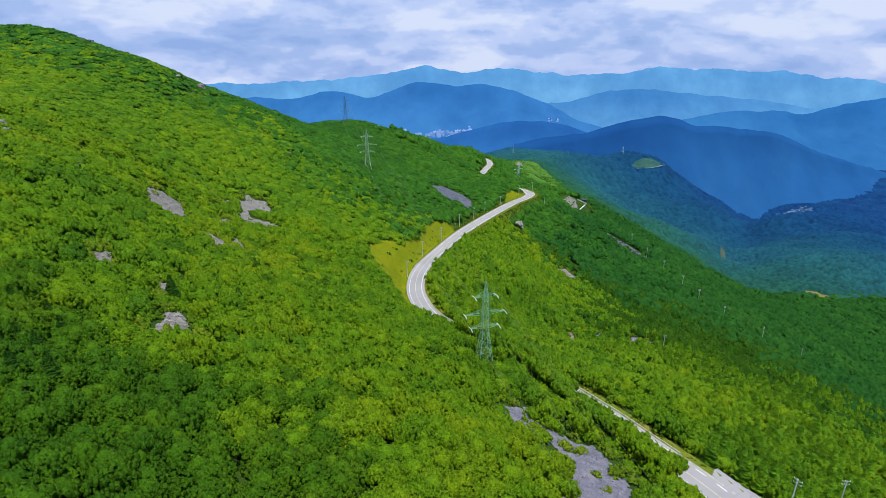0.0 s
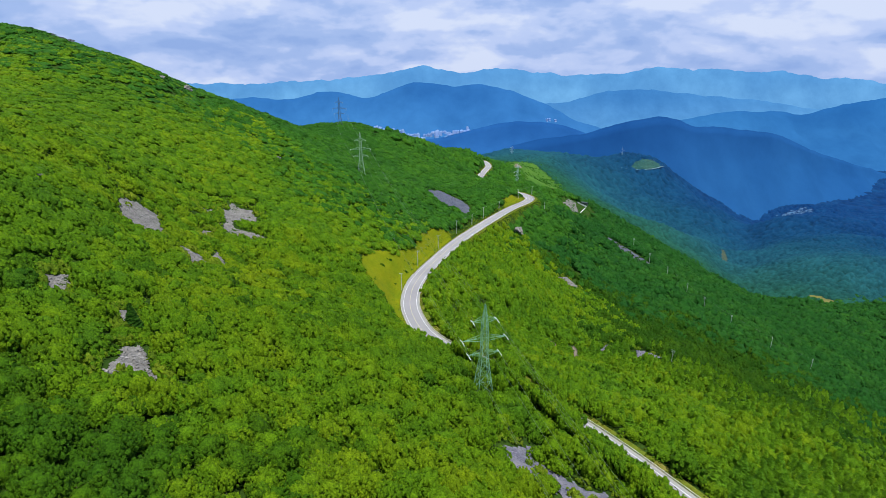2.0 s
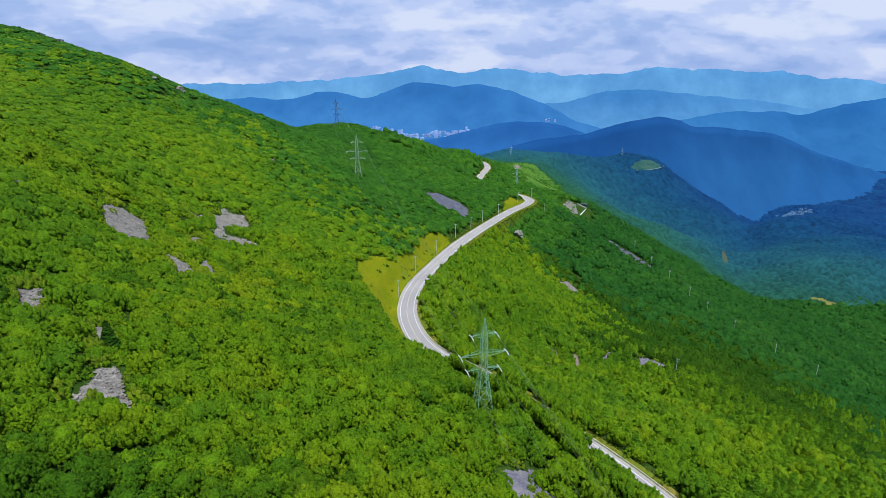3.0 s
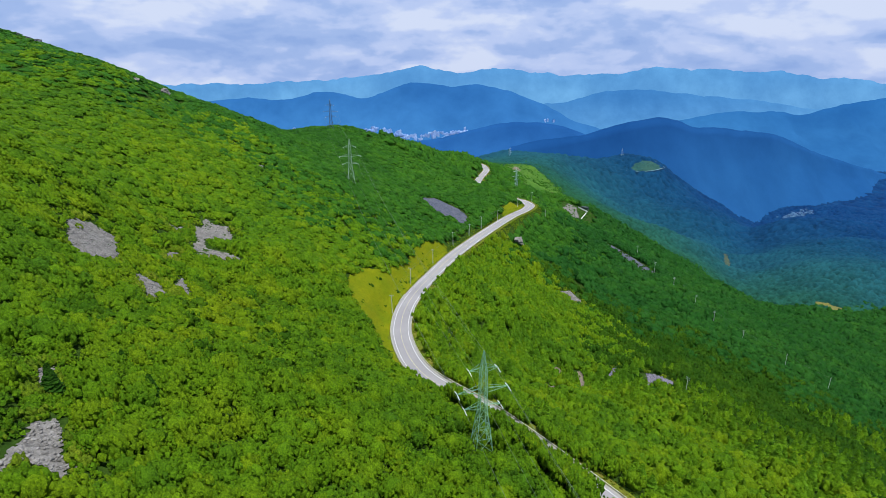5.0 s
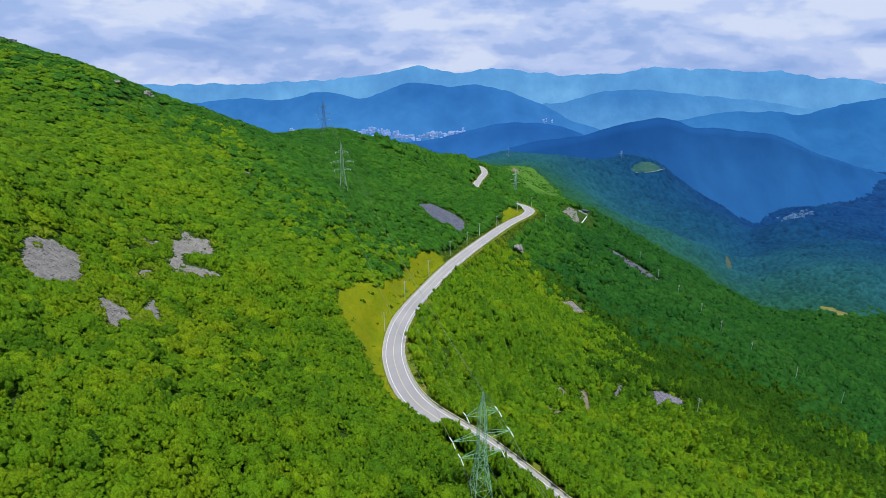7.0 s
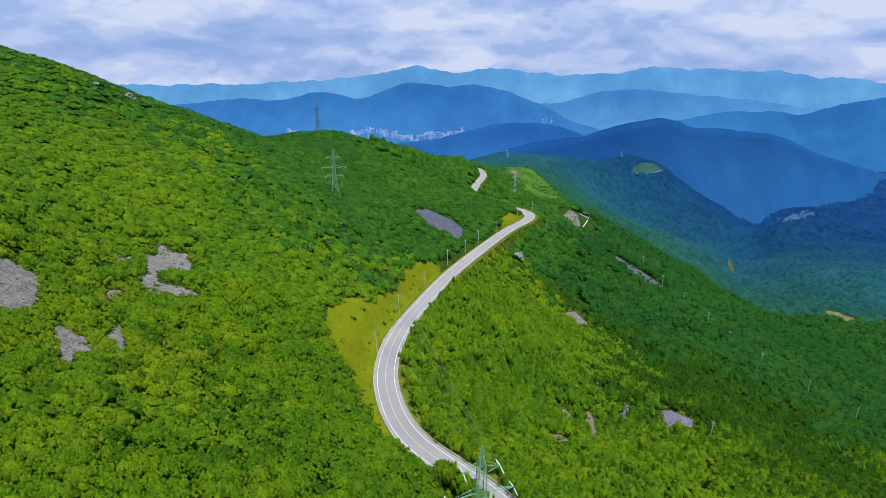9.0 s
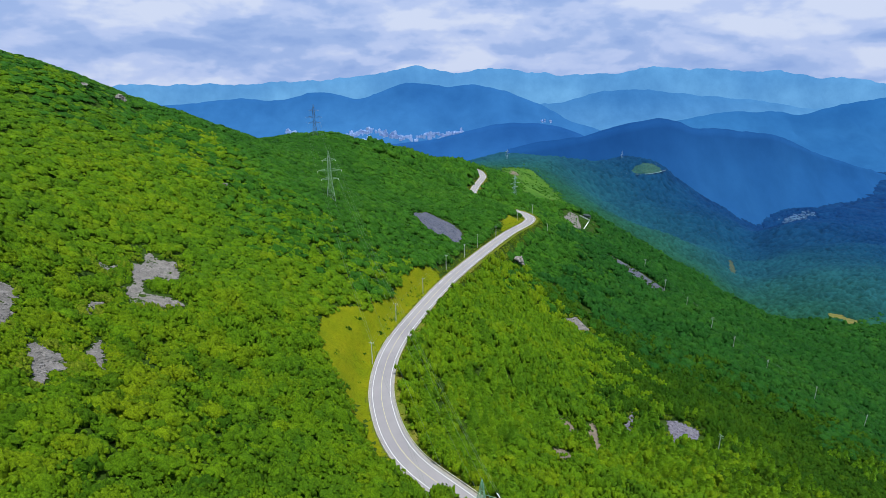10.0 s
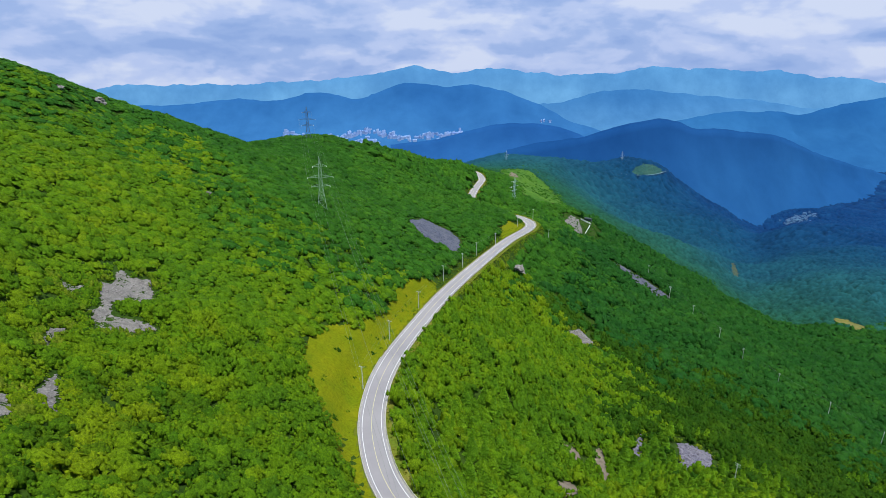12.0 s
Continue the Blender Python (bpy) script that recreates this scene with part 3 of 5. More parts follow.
for i, poly in enumerate(MEADOWS):
    me = fast_mesh(bpy.data.meshes.new("meadow"), *patch_mesh("meadow", poly, 1.5 if i < 2 else 6.0, 0.5 if i < 2 else 4.4, 0.04, 70 + i, 5.6))
    me.materials.append(M_GRASS if i < 2 else M_HILL_GRASS)
    tagged(new("meadow", me), "yellow-green grass meadow beside the road", "meadow", kind="structure")
for a, b in ((-6.0, -4.9), (4.9, 7.6)):
    tagged(new("verge", ribbon("verge", ROAD, a, b, -0.08, M_VERGE)), "dry olive grass verge along the road", "verge", kind="structure")
LAYBY = [(75, 124), (80, 130), (86, 127), (90, 121), (92, 112), (92, 98), (86, 88), (82, 88), (78, 108)]
me = fast_mesh(bpy.data.meshes.new("layby"), *patch_mesh("layby", LAYBY, 0.3, 0.42, 0.0, 99))
me.materials.append(M_ASPHALT)
tagged(new("layby", me), "asphalt lay-by widening the road", "road", kind="structure")
FIELD = [(596, 829), (606, 815), (594, 766), (552, 733), (570, 785)]
me = fast_mesh(bpy.data.meshes.new("field"), *patch_mesh("field", FIELD, 1.5, 4.6, 0.1, 98))
me.materials.append(M_YELLOW_FIELD)
tagged(new("field", me), "small ripe yellow field in the wooded valley", "field", kind="structure")
HILL_ROAD = spline([(520, 1604, 0), (570, 1602, 0), (606, 1601, 0), (638, 1612, 0), (662, 1636, 0), (650, 1646, 0), (630, 1640, 0)], 8.0)
HILL_ROAD[:, 2] = land_height(HILL_ROAD[:, 0], HILL_ROAD[:, 1])
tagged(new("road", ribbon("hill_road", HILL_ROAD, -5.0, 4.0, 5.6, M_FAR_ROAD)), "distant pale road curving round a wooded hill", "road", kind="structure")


# ---- forest ----
def crown_template(rng, lumps, lump, cards, card, limbs, tall=0.8, sides=4):
    """A crown of radius about 1: leaf clumps as small uneven domes over the boughs of a lopsided tree, with loose sprays between them."""
    centres = [np.array([0, 0, 0.50 * tall])] + [np.array([math.cos(a) * 0.55, math.sin(a) * 0.55, (0.25 + 0.38 * rng.random()) * tall])
                                                for a in (np.arange(limbs) + rng.random(limbs) * 0.7) * 2 * math.pi / max(limbs, 1)]
    radii = [0.60] + [0.36 + 0.22 * rng.random() for _ in range(limbs)]
    verts, faces, taken = [], [], []

    def spot(apart):
        for _ in range(400):
            i = rng.integers(len(centres))
            v = rng.normal(size=3)
            v /= np.linalg.norm(v)
            if v[2] < -0.15:
                continue
            p = centres[i] + v * radii[i] * np.array([1, 1, tall]) * (0.88 + 0.22 * rng.random())
            if any(np.linalg.norm((p - c) / np.array([1, 1, tall])) < r * 0.84 for j, (c, r) in enumerate(zip(centres, radii)) if j != i):
                continue
            if all(np.linalg.norm(p - q) > apart for q in taken) or _ > 60:
                return p, v
        return p, v

    for _ in range(lumps):
        p, v = spot(lump * 1.25)
        taken.append(p)
        n = v * 0.55 + np.array([0, 0, 0.75]) + rng.normal(size=3) * 0.18
        n /= np.linalg.norm(n)
        a = np.cross(n, rng.normal(size=3))
        a /= np.linalg.norm(a)
        b = np.cross(n, a)
        s = lump * (0.7 + 0.6 * rng.random())
        k = len(verts)
        rings = ((1.0, -0.45), (0.66, 0.42)) if sides == 4 else ((0.95, -0.5), (0.86, 0.25))
        for r, up in rings:
            for e in range(sides):
                t = 2 * math.pi * (e + 0.5 * rng.random()) / sides
                q = s * r * (0.72 + 0.5 * rng.random())
                verts.append(p + (a * math.cos(t) + b * math.sin(t)) * q + n * s * (up + 0.24 * rng.normal()))
        for e in range(sides):
            faces.append((k + e, k + (e + 1) % sides, k + sides + (e + 1) % sides, k + sides + e))
        if sides == 4:
            faces.append((k + 4, k + 5, k + 6, k + 7))
        else:
            verts.append(p + n * s * (0.7 + 0.2 * rng.random()))
            for e in range(0, sides, 2):
                faces.append((k + sides + e, k + sides + (e + 1) % sides, k + sides + (e + 2) % sides, k + 2 * sides))
    for _ in range(cards):
        p, v = spot(0.0)
        p = p + v * lump * 0.45
        n = v * 0.8 + rng.normal(size=3) * 0.5 + np.array([0, 0, 0.5])
        n /= np.linalg.norm(n)
        a = np.cross(n, rng.normal(size=3))
        a /= np.linalg.norm(a)
        b = np.cross(n, a)
        s = card * (0.6 + 0.8 * rng.random())
        k = len(verts)
        verts += [p - a * s, p - b * s * 0.7 - n * s * 0.25, p + a * s * 0.9, p + b * s * 0.7 - n * s * 0.25]
        faces += [(k, k + 1, k + 2, k + 3)]
    return np.array(verts), np.array(faces)


def core_template(rng, sides=6, size=0.92):
    """The dense mass of inner leaves: an uneven dome."""
    verts, faces = [], []
    for z, r in ((0.10, 0.80), (0.46, 0.92), (0.74, 0.62)):
        for a in range(sides):
            t = 2 * math.pi * (a + 0.4 * rng.random()) / sides
            q = r * size * (0.82 + 0.32 * rng.random())
            verts.append((math.cos(t) * q, math.sin(t) * q, z * (0.88 + 0.24 * rng.random())))
    for k in (0, sides):
        for a in range(sides):
            b = (a + 1) % sides
            faces.append((k + a, k + b, k + sides + b, k + sides + a))
    k = len(verts)
    verts.append((0.1, 0, 0.90 + 0.1 * rng.random()))
    for a in range(0, sides, 2):
        faces.append((2 * sides + a, 2 * sides + (a + 1) % sides, 2 * sides + (a + 2) % sides, k))
    return np.array(verts), np.array(faces)


def joined(*pieces):
    vs, fs, n = [], [], 0
    for v, f in pieces:
        vs.append(v)
        fs.append(f + n)
        n += len(v)
    return np.vstack(vs), np.vstack(fs)


def jittered(rng, x0, x1, y0, y1, gap):
    gx, gy = np.meshgrid(np.arange(x0, x1, gap), np.arange(y0, y1, gap * 0.87))
    gx = gx + (np.arange(gx.shape[0]) % 2)[:, None] * gap * 0.5
    return (gx + rng.uniform(-0.48, 0.48, gx.shape) * gap).ravel(), (gy + rng.uniform(-0.48, 0.48, gx.shape) * gap).ravel()


def plant(name, rng, templates, x, y, radius, height, material_, label, sink=0.0, category="forest", lean=0.6):
    """One mesh of many trees: each a turned and scaled copy of a template, its crown reaching down the slope on the open side."""
    z = land_height(x, y)
    gx = np.clip((land_height(x + 3, y) - land_height(x - 3, y)) / 6, -0.9, 0.9) * lean
    gy = np.clip((land_height(x, y + 3) - land_height(x, y - 3)) / 6, -0.9, 0.9) * lean
    pick = rng.integers(len(templates), size=len(x))
    turn = rng.uniform(0, 2 * math.pi, len(x))
    tint = rng.random(len(x))
    vs, fs, ts, n = [], [], [], 0
    for i, (v, f) in enumerate(templates):
        k = np.flatnonzero(pick == i)
        c, s = np.cos(turn[k])[:, None], np.sin(turn[k])[:, None]
        r = radius[k][:, None]
        px = (v[None, :, 0] * c - v[None, :, 1] * s) * r + x[k][:, None]
        py = (v[None, :, 0] * s + v[None, :, 1] * c) * r + y[k][:, None]
        pz = v[None, :, 2] * height[k][:, None] + z[k][:, None] - sink + gx[k][:, None] * (px - x[k][:, None]) + gy[k][:, None] * (py - y[k][:, None])
        vs.append(np.stack([px, py, pz], 2).reshape(-1, 3))
        fs.append((f[None] + (np.arange(len(k)) * len(v))[:, None, None] + n).reshape(-1, 4))
        ts.append(np.repeat(tint[k], len(v)))
        n += len(k) * len(v)
    me = fast_mesh(bpy.data.meshes.new(name), np.vstack(vs), np.vstack(fs))
    me.attributes.new("tint", "FLOAT", "POINT").data.foreach_set("value", np.concatenate(ts).astype(np.float32))
    me.materials.append(material_)
    return tagged(new(name, me), label, category, kind="stuff")


def in_view(x, y, margin=25):
    """The wedge of the plan that the flight looks over."""
    return (x > -0.80 * y - margin) & (x < 0.86 * y + margin + 20) & (y > 48 + np.maximum(0, x) * 0.62)


QUARRY_YARD = [(168, 712), (164, 790), (190, 860), (240, 878), (240, 838), (226, 790), (204, 712)]
CLEARINGS = [(grown(p[0], 3.0 if 8 < i < 13 or i < 8 else 1.8), 1) for i, p in enumerate(SCREES)] + [(grown(p, 0.8), 1) for p in EARTHS + MEADOWS[:2]] + [(grown(MEADOWS[2], 4.0), 1)] + [([(9, 163), (20, 163), (21, 177), (8, 177)], 1), (grown(LAYBY, 2.5), 1), (QUARRY_YARD, 1), (grown(FIELD, 4), 1)]
NEAREST = [(-78, 62), (-20, 62), (14, 84), (14, 104), (-40, 108), (-90, 112)]


def rim_distance(poly, x, y):
    """Distance to the rim of a polygon, for points near it."""
    p = np.array(poly, float)
    rim = np.vstack([a + (b - a) * u for a, b in zip(p, np.roll(p, -1, 0)) for u in (0, 0.2, 0.4, 0.6, 0.8)])
    d = np.full(len(x), 99.0)
    k = np.flatnonzero((np.abs(x - p[:, 0].mean()) < 50) & (np.abs(y - p[:, 1].mean()) < 50))
    if len(k):
        d[k] = near_line(x[k], y[k], np.column_stack([rim, rim[:, 0] * 0]))[0]
    return d


def open_ground(x, y):
    """Where no tree stands: the road and its verges, screes, meadows and bare ground."""
    d, _ = near_line(x, y, ROAD)
    r = d < np.where(y > 380, 12.0, np.where(x > road_x(y), 9.2, 8.6))
    for poly, _ in CLEARINGS[8:15] + CLEARINGS[16:]:
        r |= inside(poly, x, y)
    for poly, *_ in SCREES[:8] + SCREES[15:]:
        r |= inside(poly, x, y) | (rim_distance(poly, x, y) < 2.9)
    return r


rng = np.random.default_rng(7)


def larch_template(rng, cards):
    """A slender cone of drooping needle sprays."""
    verts, faces = [], []
    for i in range(cards):
        u = (i + rng.random()) / cards
        z = 0.12 + 0.88 * u
        r = (1 - u) ** 0.8 * (0.75 + 0.35 * rng.random())
        a = i * 2.4 + rng.random()
        out = np.array([math.cos(a), math.sin(a), 0])
        side = np.array([-out[1], out[0], 0])
        w = 0.22 + 0.30 * (1 - u)
        root, tip = out * r * 0.15 + np.array([0, 0, z]), out * r + np.array([0, 0, z - 0.07 - 0.03 * rng.random()])
        k = len(verts)
        verts += [root, (root + tip) / 2 - side * w + np.array([0, 0, -0.01]), tip, (root + tip) / 2 + side * w + np.array([0, 0, -0.01])]
        faces.append((k, k + 1, k + 2, k + 3))
    return np.array(verts), np.array(faces)


CLOSE = [joined(crown_template(rng, 46, 0.15, 36, 0.075, 6), core_template(rng, 6, 0.74)) for _ in range(8)]
NEAR = [joined(crown_template(rng, 15, 0.23, 10, 0.13, 4), core_template(rng, 4, 0.76)) for _ in range(9)]
BROAD = [joined(crown_template(rng, 27, 0.19, 18, 0.10, 5), core_template(rng, 5, 0.75)) for _ in range(9)]
FURTHER = [joined(crown_template(rng, 11, 0.28, 6, 0.16, 4), core_template(rng, 4, 0.78)) for _ in range(9)]
MIDDLE = [joined(crown_template(rng, 8, 0.33, 2, 0.2, 4), core_template(rng, 4, 0.78)) for _ in range(8)]
FAR = [joined(crown_template(rng, 5, 0.40, 0, 0.3, 3), core_template(rng, 4, 0.8)) for _ in range(6)]
SCRUB = [joined(crown_template(rng, 6, 0.34, 2, 0.22, 3), core_template(rng, 4, 0.9)) for _ in range(8)]
LARCH = [larch_template(rng, 60) for _ in range(6)]
SHRUB = [crown_template(rng, 6, 0.40, 3, 0.3, 2, 0.9) for _ in range(5)]


def stand(name, x0, x1, y0, y1, gap, templates, high, material_, label, keep, squeeze=1.0, sink=0.0, lean=0.6):
    x, y = jittered(rng, x0, x1, y0, y1, gap)
    k = in_view(x, y) & keep(x, y)
    x, y = x[k], y[k]
    k = ~open_ground(x, y)
    x, y = x[k], y[k]
    r = gap * rng.uniform(0.58, 0.92, len(x))
    h = high * rng.uniform(0.72, 1.28, len(x)) * (r / gap / 0.75)
    scrub = smooth(62, 112, land_height(x, y))
    h = h * (1 - 0.4 * scrub)
    low = np.zeros(len(x), bool)
    for poly, _ in CLEARINGS[:len(SCREES) + 5]:
        low |= inside(grown(poly, 4.5), x, y)
    for poly, *_ in SCREES[:8] + SCREES[15:]:
        low |= rim_distance(poly, x, y) < 4.2
    return plant(name, rng, templates, x, y, np.where(low, r * 0.72, r * squeeze), np.where(low, h * 0.55, h), material_, label, sink, lean=lean)


def road_x(y):
    return np.interp(y, ROAD[:, 1], ROAD[:, 0])


def larch_zone(x, y):
    """Larches stand below the road, in drifts."""
    return (x > road_x(y) + 14) & (y < 345) & (np.sin(x * 0.05 + 1) + np.sin(y * 0.043 + x * 0.02) > -0.25) & (y - x < 290) & (np.sin(x * 1.7) * np.sin(y * 1.3 + x) > 0.02)


def band(y0, y1):
    """Strips of the plan across the flight, bent round the slope."""
    return lambda x, y: (np.hypot(x, y) >= y0) & (np.hypot(x, y) < y1)


def fuzzy(y0, y1):
    """Such a strip with a broken edge, where two kinds of forest mingle."""
    def test(x, y):
        d = np.hypot(x, y) + 38 * np.sin(x * 12.9 + y * 78.2) + 75 * smooth(-150, -70, x) * (x < road_x(y))
        return (d >= y0) & (d < y1)
    return test


def this_side(x, y):
    """In front of the crest of the ridge."""
    c = np.array(CREST)
    return y < np.interp(x, c[:, 0], c[:, 1]) + 45


def left_of_road(x, y):
    return (x > -330) & (x < road_x(y)) & ~inside(NEAREST, x, y)


def right_of_road(x, y):
    return (x >= road_x(y)) & ~larch_zone(x, y)


SUMMER = "dense broadleaved forest in bright summer leaf on the mountainside"
BELOW = "dense deep green broadleaved forest below the road"
SUNNY = "yellow-green trees just below the road, in the lit leaf colour"


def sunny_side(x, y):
    """The strip below the road that takes the lit leaf colour, up to a wavy edge."""
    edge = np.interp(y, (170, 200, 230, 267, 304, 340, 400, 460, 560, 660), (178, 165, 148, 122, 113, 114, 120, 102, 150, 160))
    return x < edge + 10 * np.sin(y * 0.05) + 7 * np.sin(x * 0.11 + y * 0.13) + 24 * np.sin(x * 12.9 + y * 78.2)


def dim_zone(x, y):
    """Where leaves are darkened: cloud shade painted low on the slope, and scattered dark clumps."""
    dim_part = inside([(-86, 205), (-70, 242), (-45, 228), (-26, 182), (-55, 168)], x, y) & (np.sin(x * 12.9 + y * 78.2) > 0.3)
    for cx, cy, rx, ry in ((-126, 241, 9, 6), (-106, 153, 7, 6), (-97, 115, 8, 8), (-108, 262, 6, 5), (-88, 272, 7, 6), (-86, 238, 8, 5), (-80, 212, 8, 6), (-90, 178, 8, 6), (-66, 242, 10, 5), (-25, 112, 10, 4), (-37, 101, 9, 4)):
        dim_part |= ((x - cx) / rx) ** 2 + ((y - cy) / ry) ** 2 + 0.5 * np.sin(x * 12.9 + y * 78.2) < 1
    return dim_part | (x < -16) & (y + 0.35 * (x + 60) < 102 + 7 * np.sin(x * 0.2) + 6 * np.sin(x * 12.9 + y * 78.2))


stand("forest", -330, 110, 45, 200, 4.0, CLOSE, 4.6, M_LEAF_DIM, "broadleaved trees in darker leaves, for cloud shade and dark clumps", lambda x, y: band(40, 185)(x, y) & left_of_road(x, y) & dim_zone(x, y), 1.08)
stand("forest", -140, -20, 100, 300, 3.6, NEAR, 3.4, M_LEAF_DIM, "broadleaved trees in darker leaves, for cloud shade and dark clumps", lambda x, y: band(185, 340)(x, y) & left_of_road(x, y) & dim_zone(x, y), 1.1, 0.3)
for (y0, y1), kind in (((40, 185), CLOSE), ((185, 300), NEAR), ((300, 450), FURTHER)):
    ring = band(y0, y1)
    if y1 == 450:
        ring = lambda x, y: fuzzy(0, 450)(x, y) & (np.hypot(x, y) >= 300)
    stand("forest", -330, 110, 45, 490, {40: 4.4, 185: 4.3, 300: 3.7}[y0], {40: CLOSE, 185: BROAD, 300: MIDDLE}[y0], {40: 5.0, 185: 4.3, 300: 3.0}[y0], M_LEAF, SUMMER, lambda x, y: ring(x, y) & left_of_road(x, y) & this_side(x, y) & ~dim_zone(x, y), {40: 1.06, 185: 1.16, 300: 1.32}[y0], 0.0 if y0 < 100 else 0.3, {40: 0.55, 185: 0.6, 300: 0.62}[y0])
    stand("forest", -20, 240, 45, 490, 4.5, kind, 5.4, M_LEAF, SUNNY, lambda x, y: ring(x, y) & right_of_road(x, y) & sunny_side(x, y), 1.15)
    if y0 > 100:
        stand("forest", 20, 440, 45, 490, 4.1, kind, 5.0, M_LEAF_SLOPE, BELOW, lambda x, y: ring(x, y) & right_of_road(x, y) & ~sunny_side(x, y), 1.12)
stand("forest", 0, 420, 60, 350, 3.7, LARCH, 7.2, M_LARCH, "light green larches among the broadleaved trees below the road", lambda x, y: (x >= road_x(y)) & larch_zone(x, y), 1.15)
stand("forest", -330, 60, 300, 760, 4.2, SCRUB, 2.5, M_LEAF_MID, "low green scrub forest towards the crest", lambda x, y: fuzzy(450, 720)(x, y) & this_side(x, y) & (x < road_x(y) - 70), 1.4, 0.0, 0.7)
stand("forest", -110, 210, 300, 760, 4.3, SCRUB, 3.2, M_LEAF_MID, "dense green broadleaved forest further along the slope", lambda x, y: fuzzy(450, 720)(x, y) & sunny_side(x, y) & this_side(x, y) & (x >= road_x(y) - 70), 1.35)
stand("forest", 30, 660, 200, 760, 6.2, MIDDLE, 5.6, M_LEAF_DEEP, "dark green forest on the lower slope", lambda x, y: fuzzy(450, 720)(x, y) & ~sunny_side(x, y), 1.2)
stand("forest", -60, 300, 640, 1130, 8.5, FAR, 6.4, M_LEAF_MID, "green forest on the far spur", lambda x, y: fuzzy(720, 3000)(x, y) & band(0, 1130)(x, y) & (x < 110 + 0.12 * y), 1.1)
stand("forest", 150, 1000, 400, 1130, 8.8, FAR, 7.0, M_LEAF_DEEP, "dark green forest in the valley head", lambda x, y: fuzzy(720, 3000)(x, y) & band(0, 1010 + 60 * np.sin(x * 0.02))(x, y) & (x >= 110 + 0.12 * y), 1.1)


def canopy(x0, x1, y0, y1, step, high, rough, material_, label, keep, around=False):
    """The roof of a far wood: crowns that touch, as one uneven surface with clumps and dips."""
    gx, gy = np.meshgrid(np.arange(x0, x1, step), np.arange(y0, y1, step))
    x = (gx + rng.uniform(-0.4, 0.4, gx.shape) * step).ravel()
    y = (gy + rng.uniform(-0.4, 0.4, gx.shape) * step).ravel()
    w, h = gx.shape[1], gx.shape[0]
    k = (np.arange(h - 1)[:, None] * w + np.arange(w - 1)[None]).ravel()
    f = np.column_stack([k, k + 1, k + w + 1, k + w])
    cx, cy = x[f].mean(1), y[f].mean(1)
    ok = keep(cx, cy) & (in_view(cx, cy) != around)
    used, back = np.unique(f[ok], return_inverse=True)
    x, y, f = x[used], y[used], back.reshape(-1, 4)
    top, shade = np.zeros(len(x)), np.zeros(len(x))
    rim = np.zeros(len(x), bool)
    low = np.zeros(len(x), bool)
    for poly, _ in CLEARINGS:
        low |= inside(poly, x, y)
    edges = np.sort(np.vstack([f[:, [0, 1]], f[:, [1, 2]], f[:, [2, 3]], f[:, [3, 0]]]), 1)
    pairs, times = np.unique(edges, axis=0, return_counts=True)
    rim[pairs[times == 1].ravel()] = True
    gap = step * 2.3
    ix, iy = np.floor(x / gap), np.floor(y / gap)
    for a in (-1, 0, 1):
        for b in (-1, 0, 1):
            jx, jy = ix + a, iy + b
            h1 = np.modf(np.abs(np.sin(jx * 127.1 + jy * 311.7) * 43758.5))[0]
            h2 = np.modf(np.abs(np.sin(jx * 269.5 + jy * 183.3) * 24634.6))[0]
            h3 = np.modf(np.abs(np.sin(jx * 419.2 + jy * 371.9) * 35412.3))[0]
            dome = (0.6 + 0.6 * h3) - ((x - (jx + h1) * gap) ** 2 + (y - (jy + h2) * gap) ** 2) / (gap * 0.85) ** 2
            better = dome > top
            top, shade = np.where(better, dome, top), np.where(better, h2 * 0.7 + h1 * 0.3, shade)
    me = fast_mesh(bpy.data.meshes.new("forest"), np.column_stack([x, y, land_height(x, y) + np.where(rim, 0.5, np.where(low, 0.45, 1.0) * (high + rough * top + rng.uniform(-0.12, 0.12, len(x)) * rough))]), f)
    # Painted shade: crown tops lighter, the dips between them darker.
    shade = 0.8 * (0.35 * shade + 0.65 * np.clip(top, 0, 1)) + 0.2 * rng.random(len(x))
    # Tint follows distance, so the leaf colour carries the haze.
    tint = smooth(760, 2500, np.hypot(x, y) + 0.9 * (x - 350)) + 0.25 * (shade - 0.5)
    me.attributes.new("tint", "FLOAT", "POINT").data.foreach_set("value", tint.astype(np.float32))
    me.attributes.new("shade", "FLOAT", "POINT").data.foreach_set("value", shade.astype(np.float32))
    me.materials.append(material_)
    return tagged(new("forest", me), label, "forest", kind="stuff")


def beyond_spur(x, y):
    return (x > 40) & ((np.hypot(x, y) > 1112) | ((x >= 104 + 0.12 * y) & (np.hypot(x, y) >= 988 + 60 * np.sin(x * 0.02))))


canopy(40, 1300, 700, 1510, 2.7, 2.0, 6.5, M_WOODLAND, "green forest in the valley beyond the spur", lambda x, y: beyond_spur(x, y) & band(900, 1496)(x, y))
canopy(40, 1800, 900, 2500, 4.2, 2.0, 8.5, M_WOODLAND, "forest far down the valley, hazed blue-green in its colour", lambda x, y: band(1480, 2650)(x, y) & (x > 40))
canopy(900, 3000, 1500, 3200, 11.0, 3.0, 11.0, M_WOODLAND, "forest on the valley floor, hazed blue-green in its colour", band(2625, 3900))


def beside(x, y):
    """The wooded land beside and behind the flight and over the crest, away from the road."""
    return (near_line(x, y, ROAD)[0] > 16) & ((np.abs(x + 5) > 118) | (y < -65) | (y > 130))


canopy(-700, 1000, -400, 1000, 6.5, 1.2, 4.0, M_LEAF, "dense forest beside and behind the mountain road", beside, True)


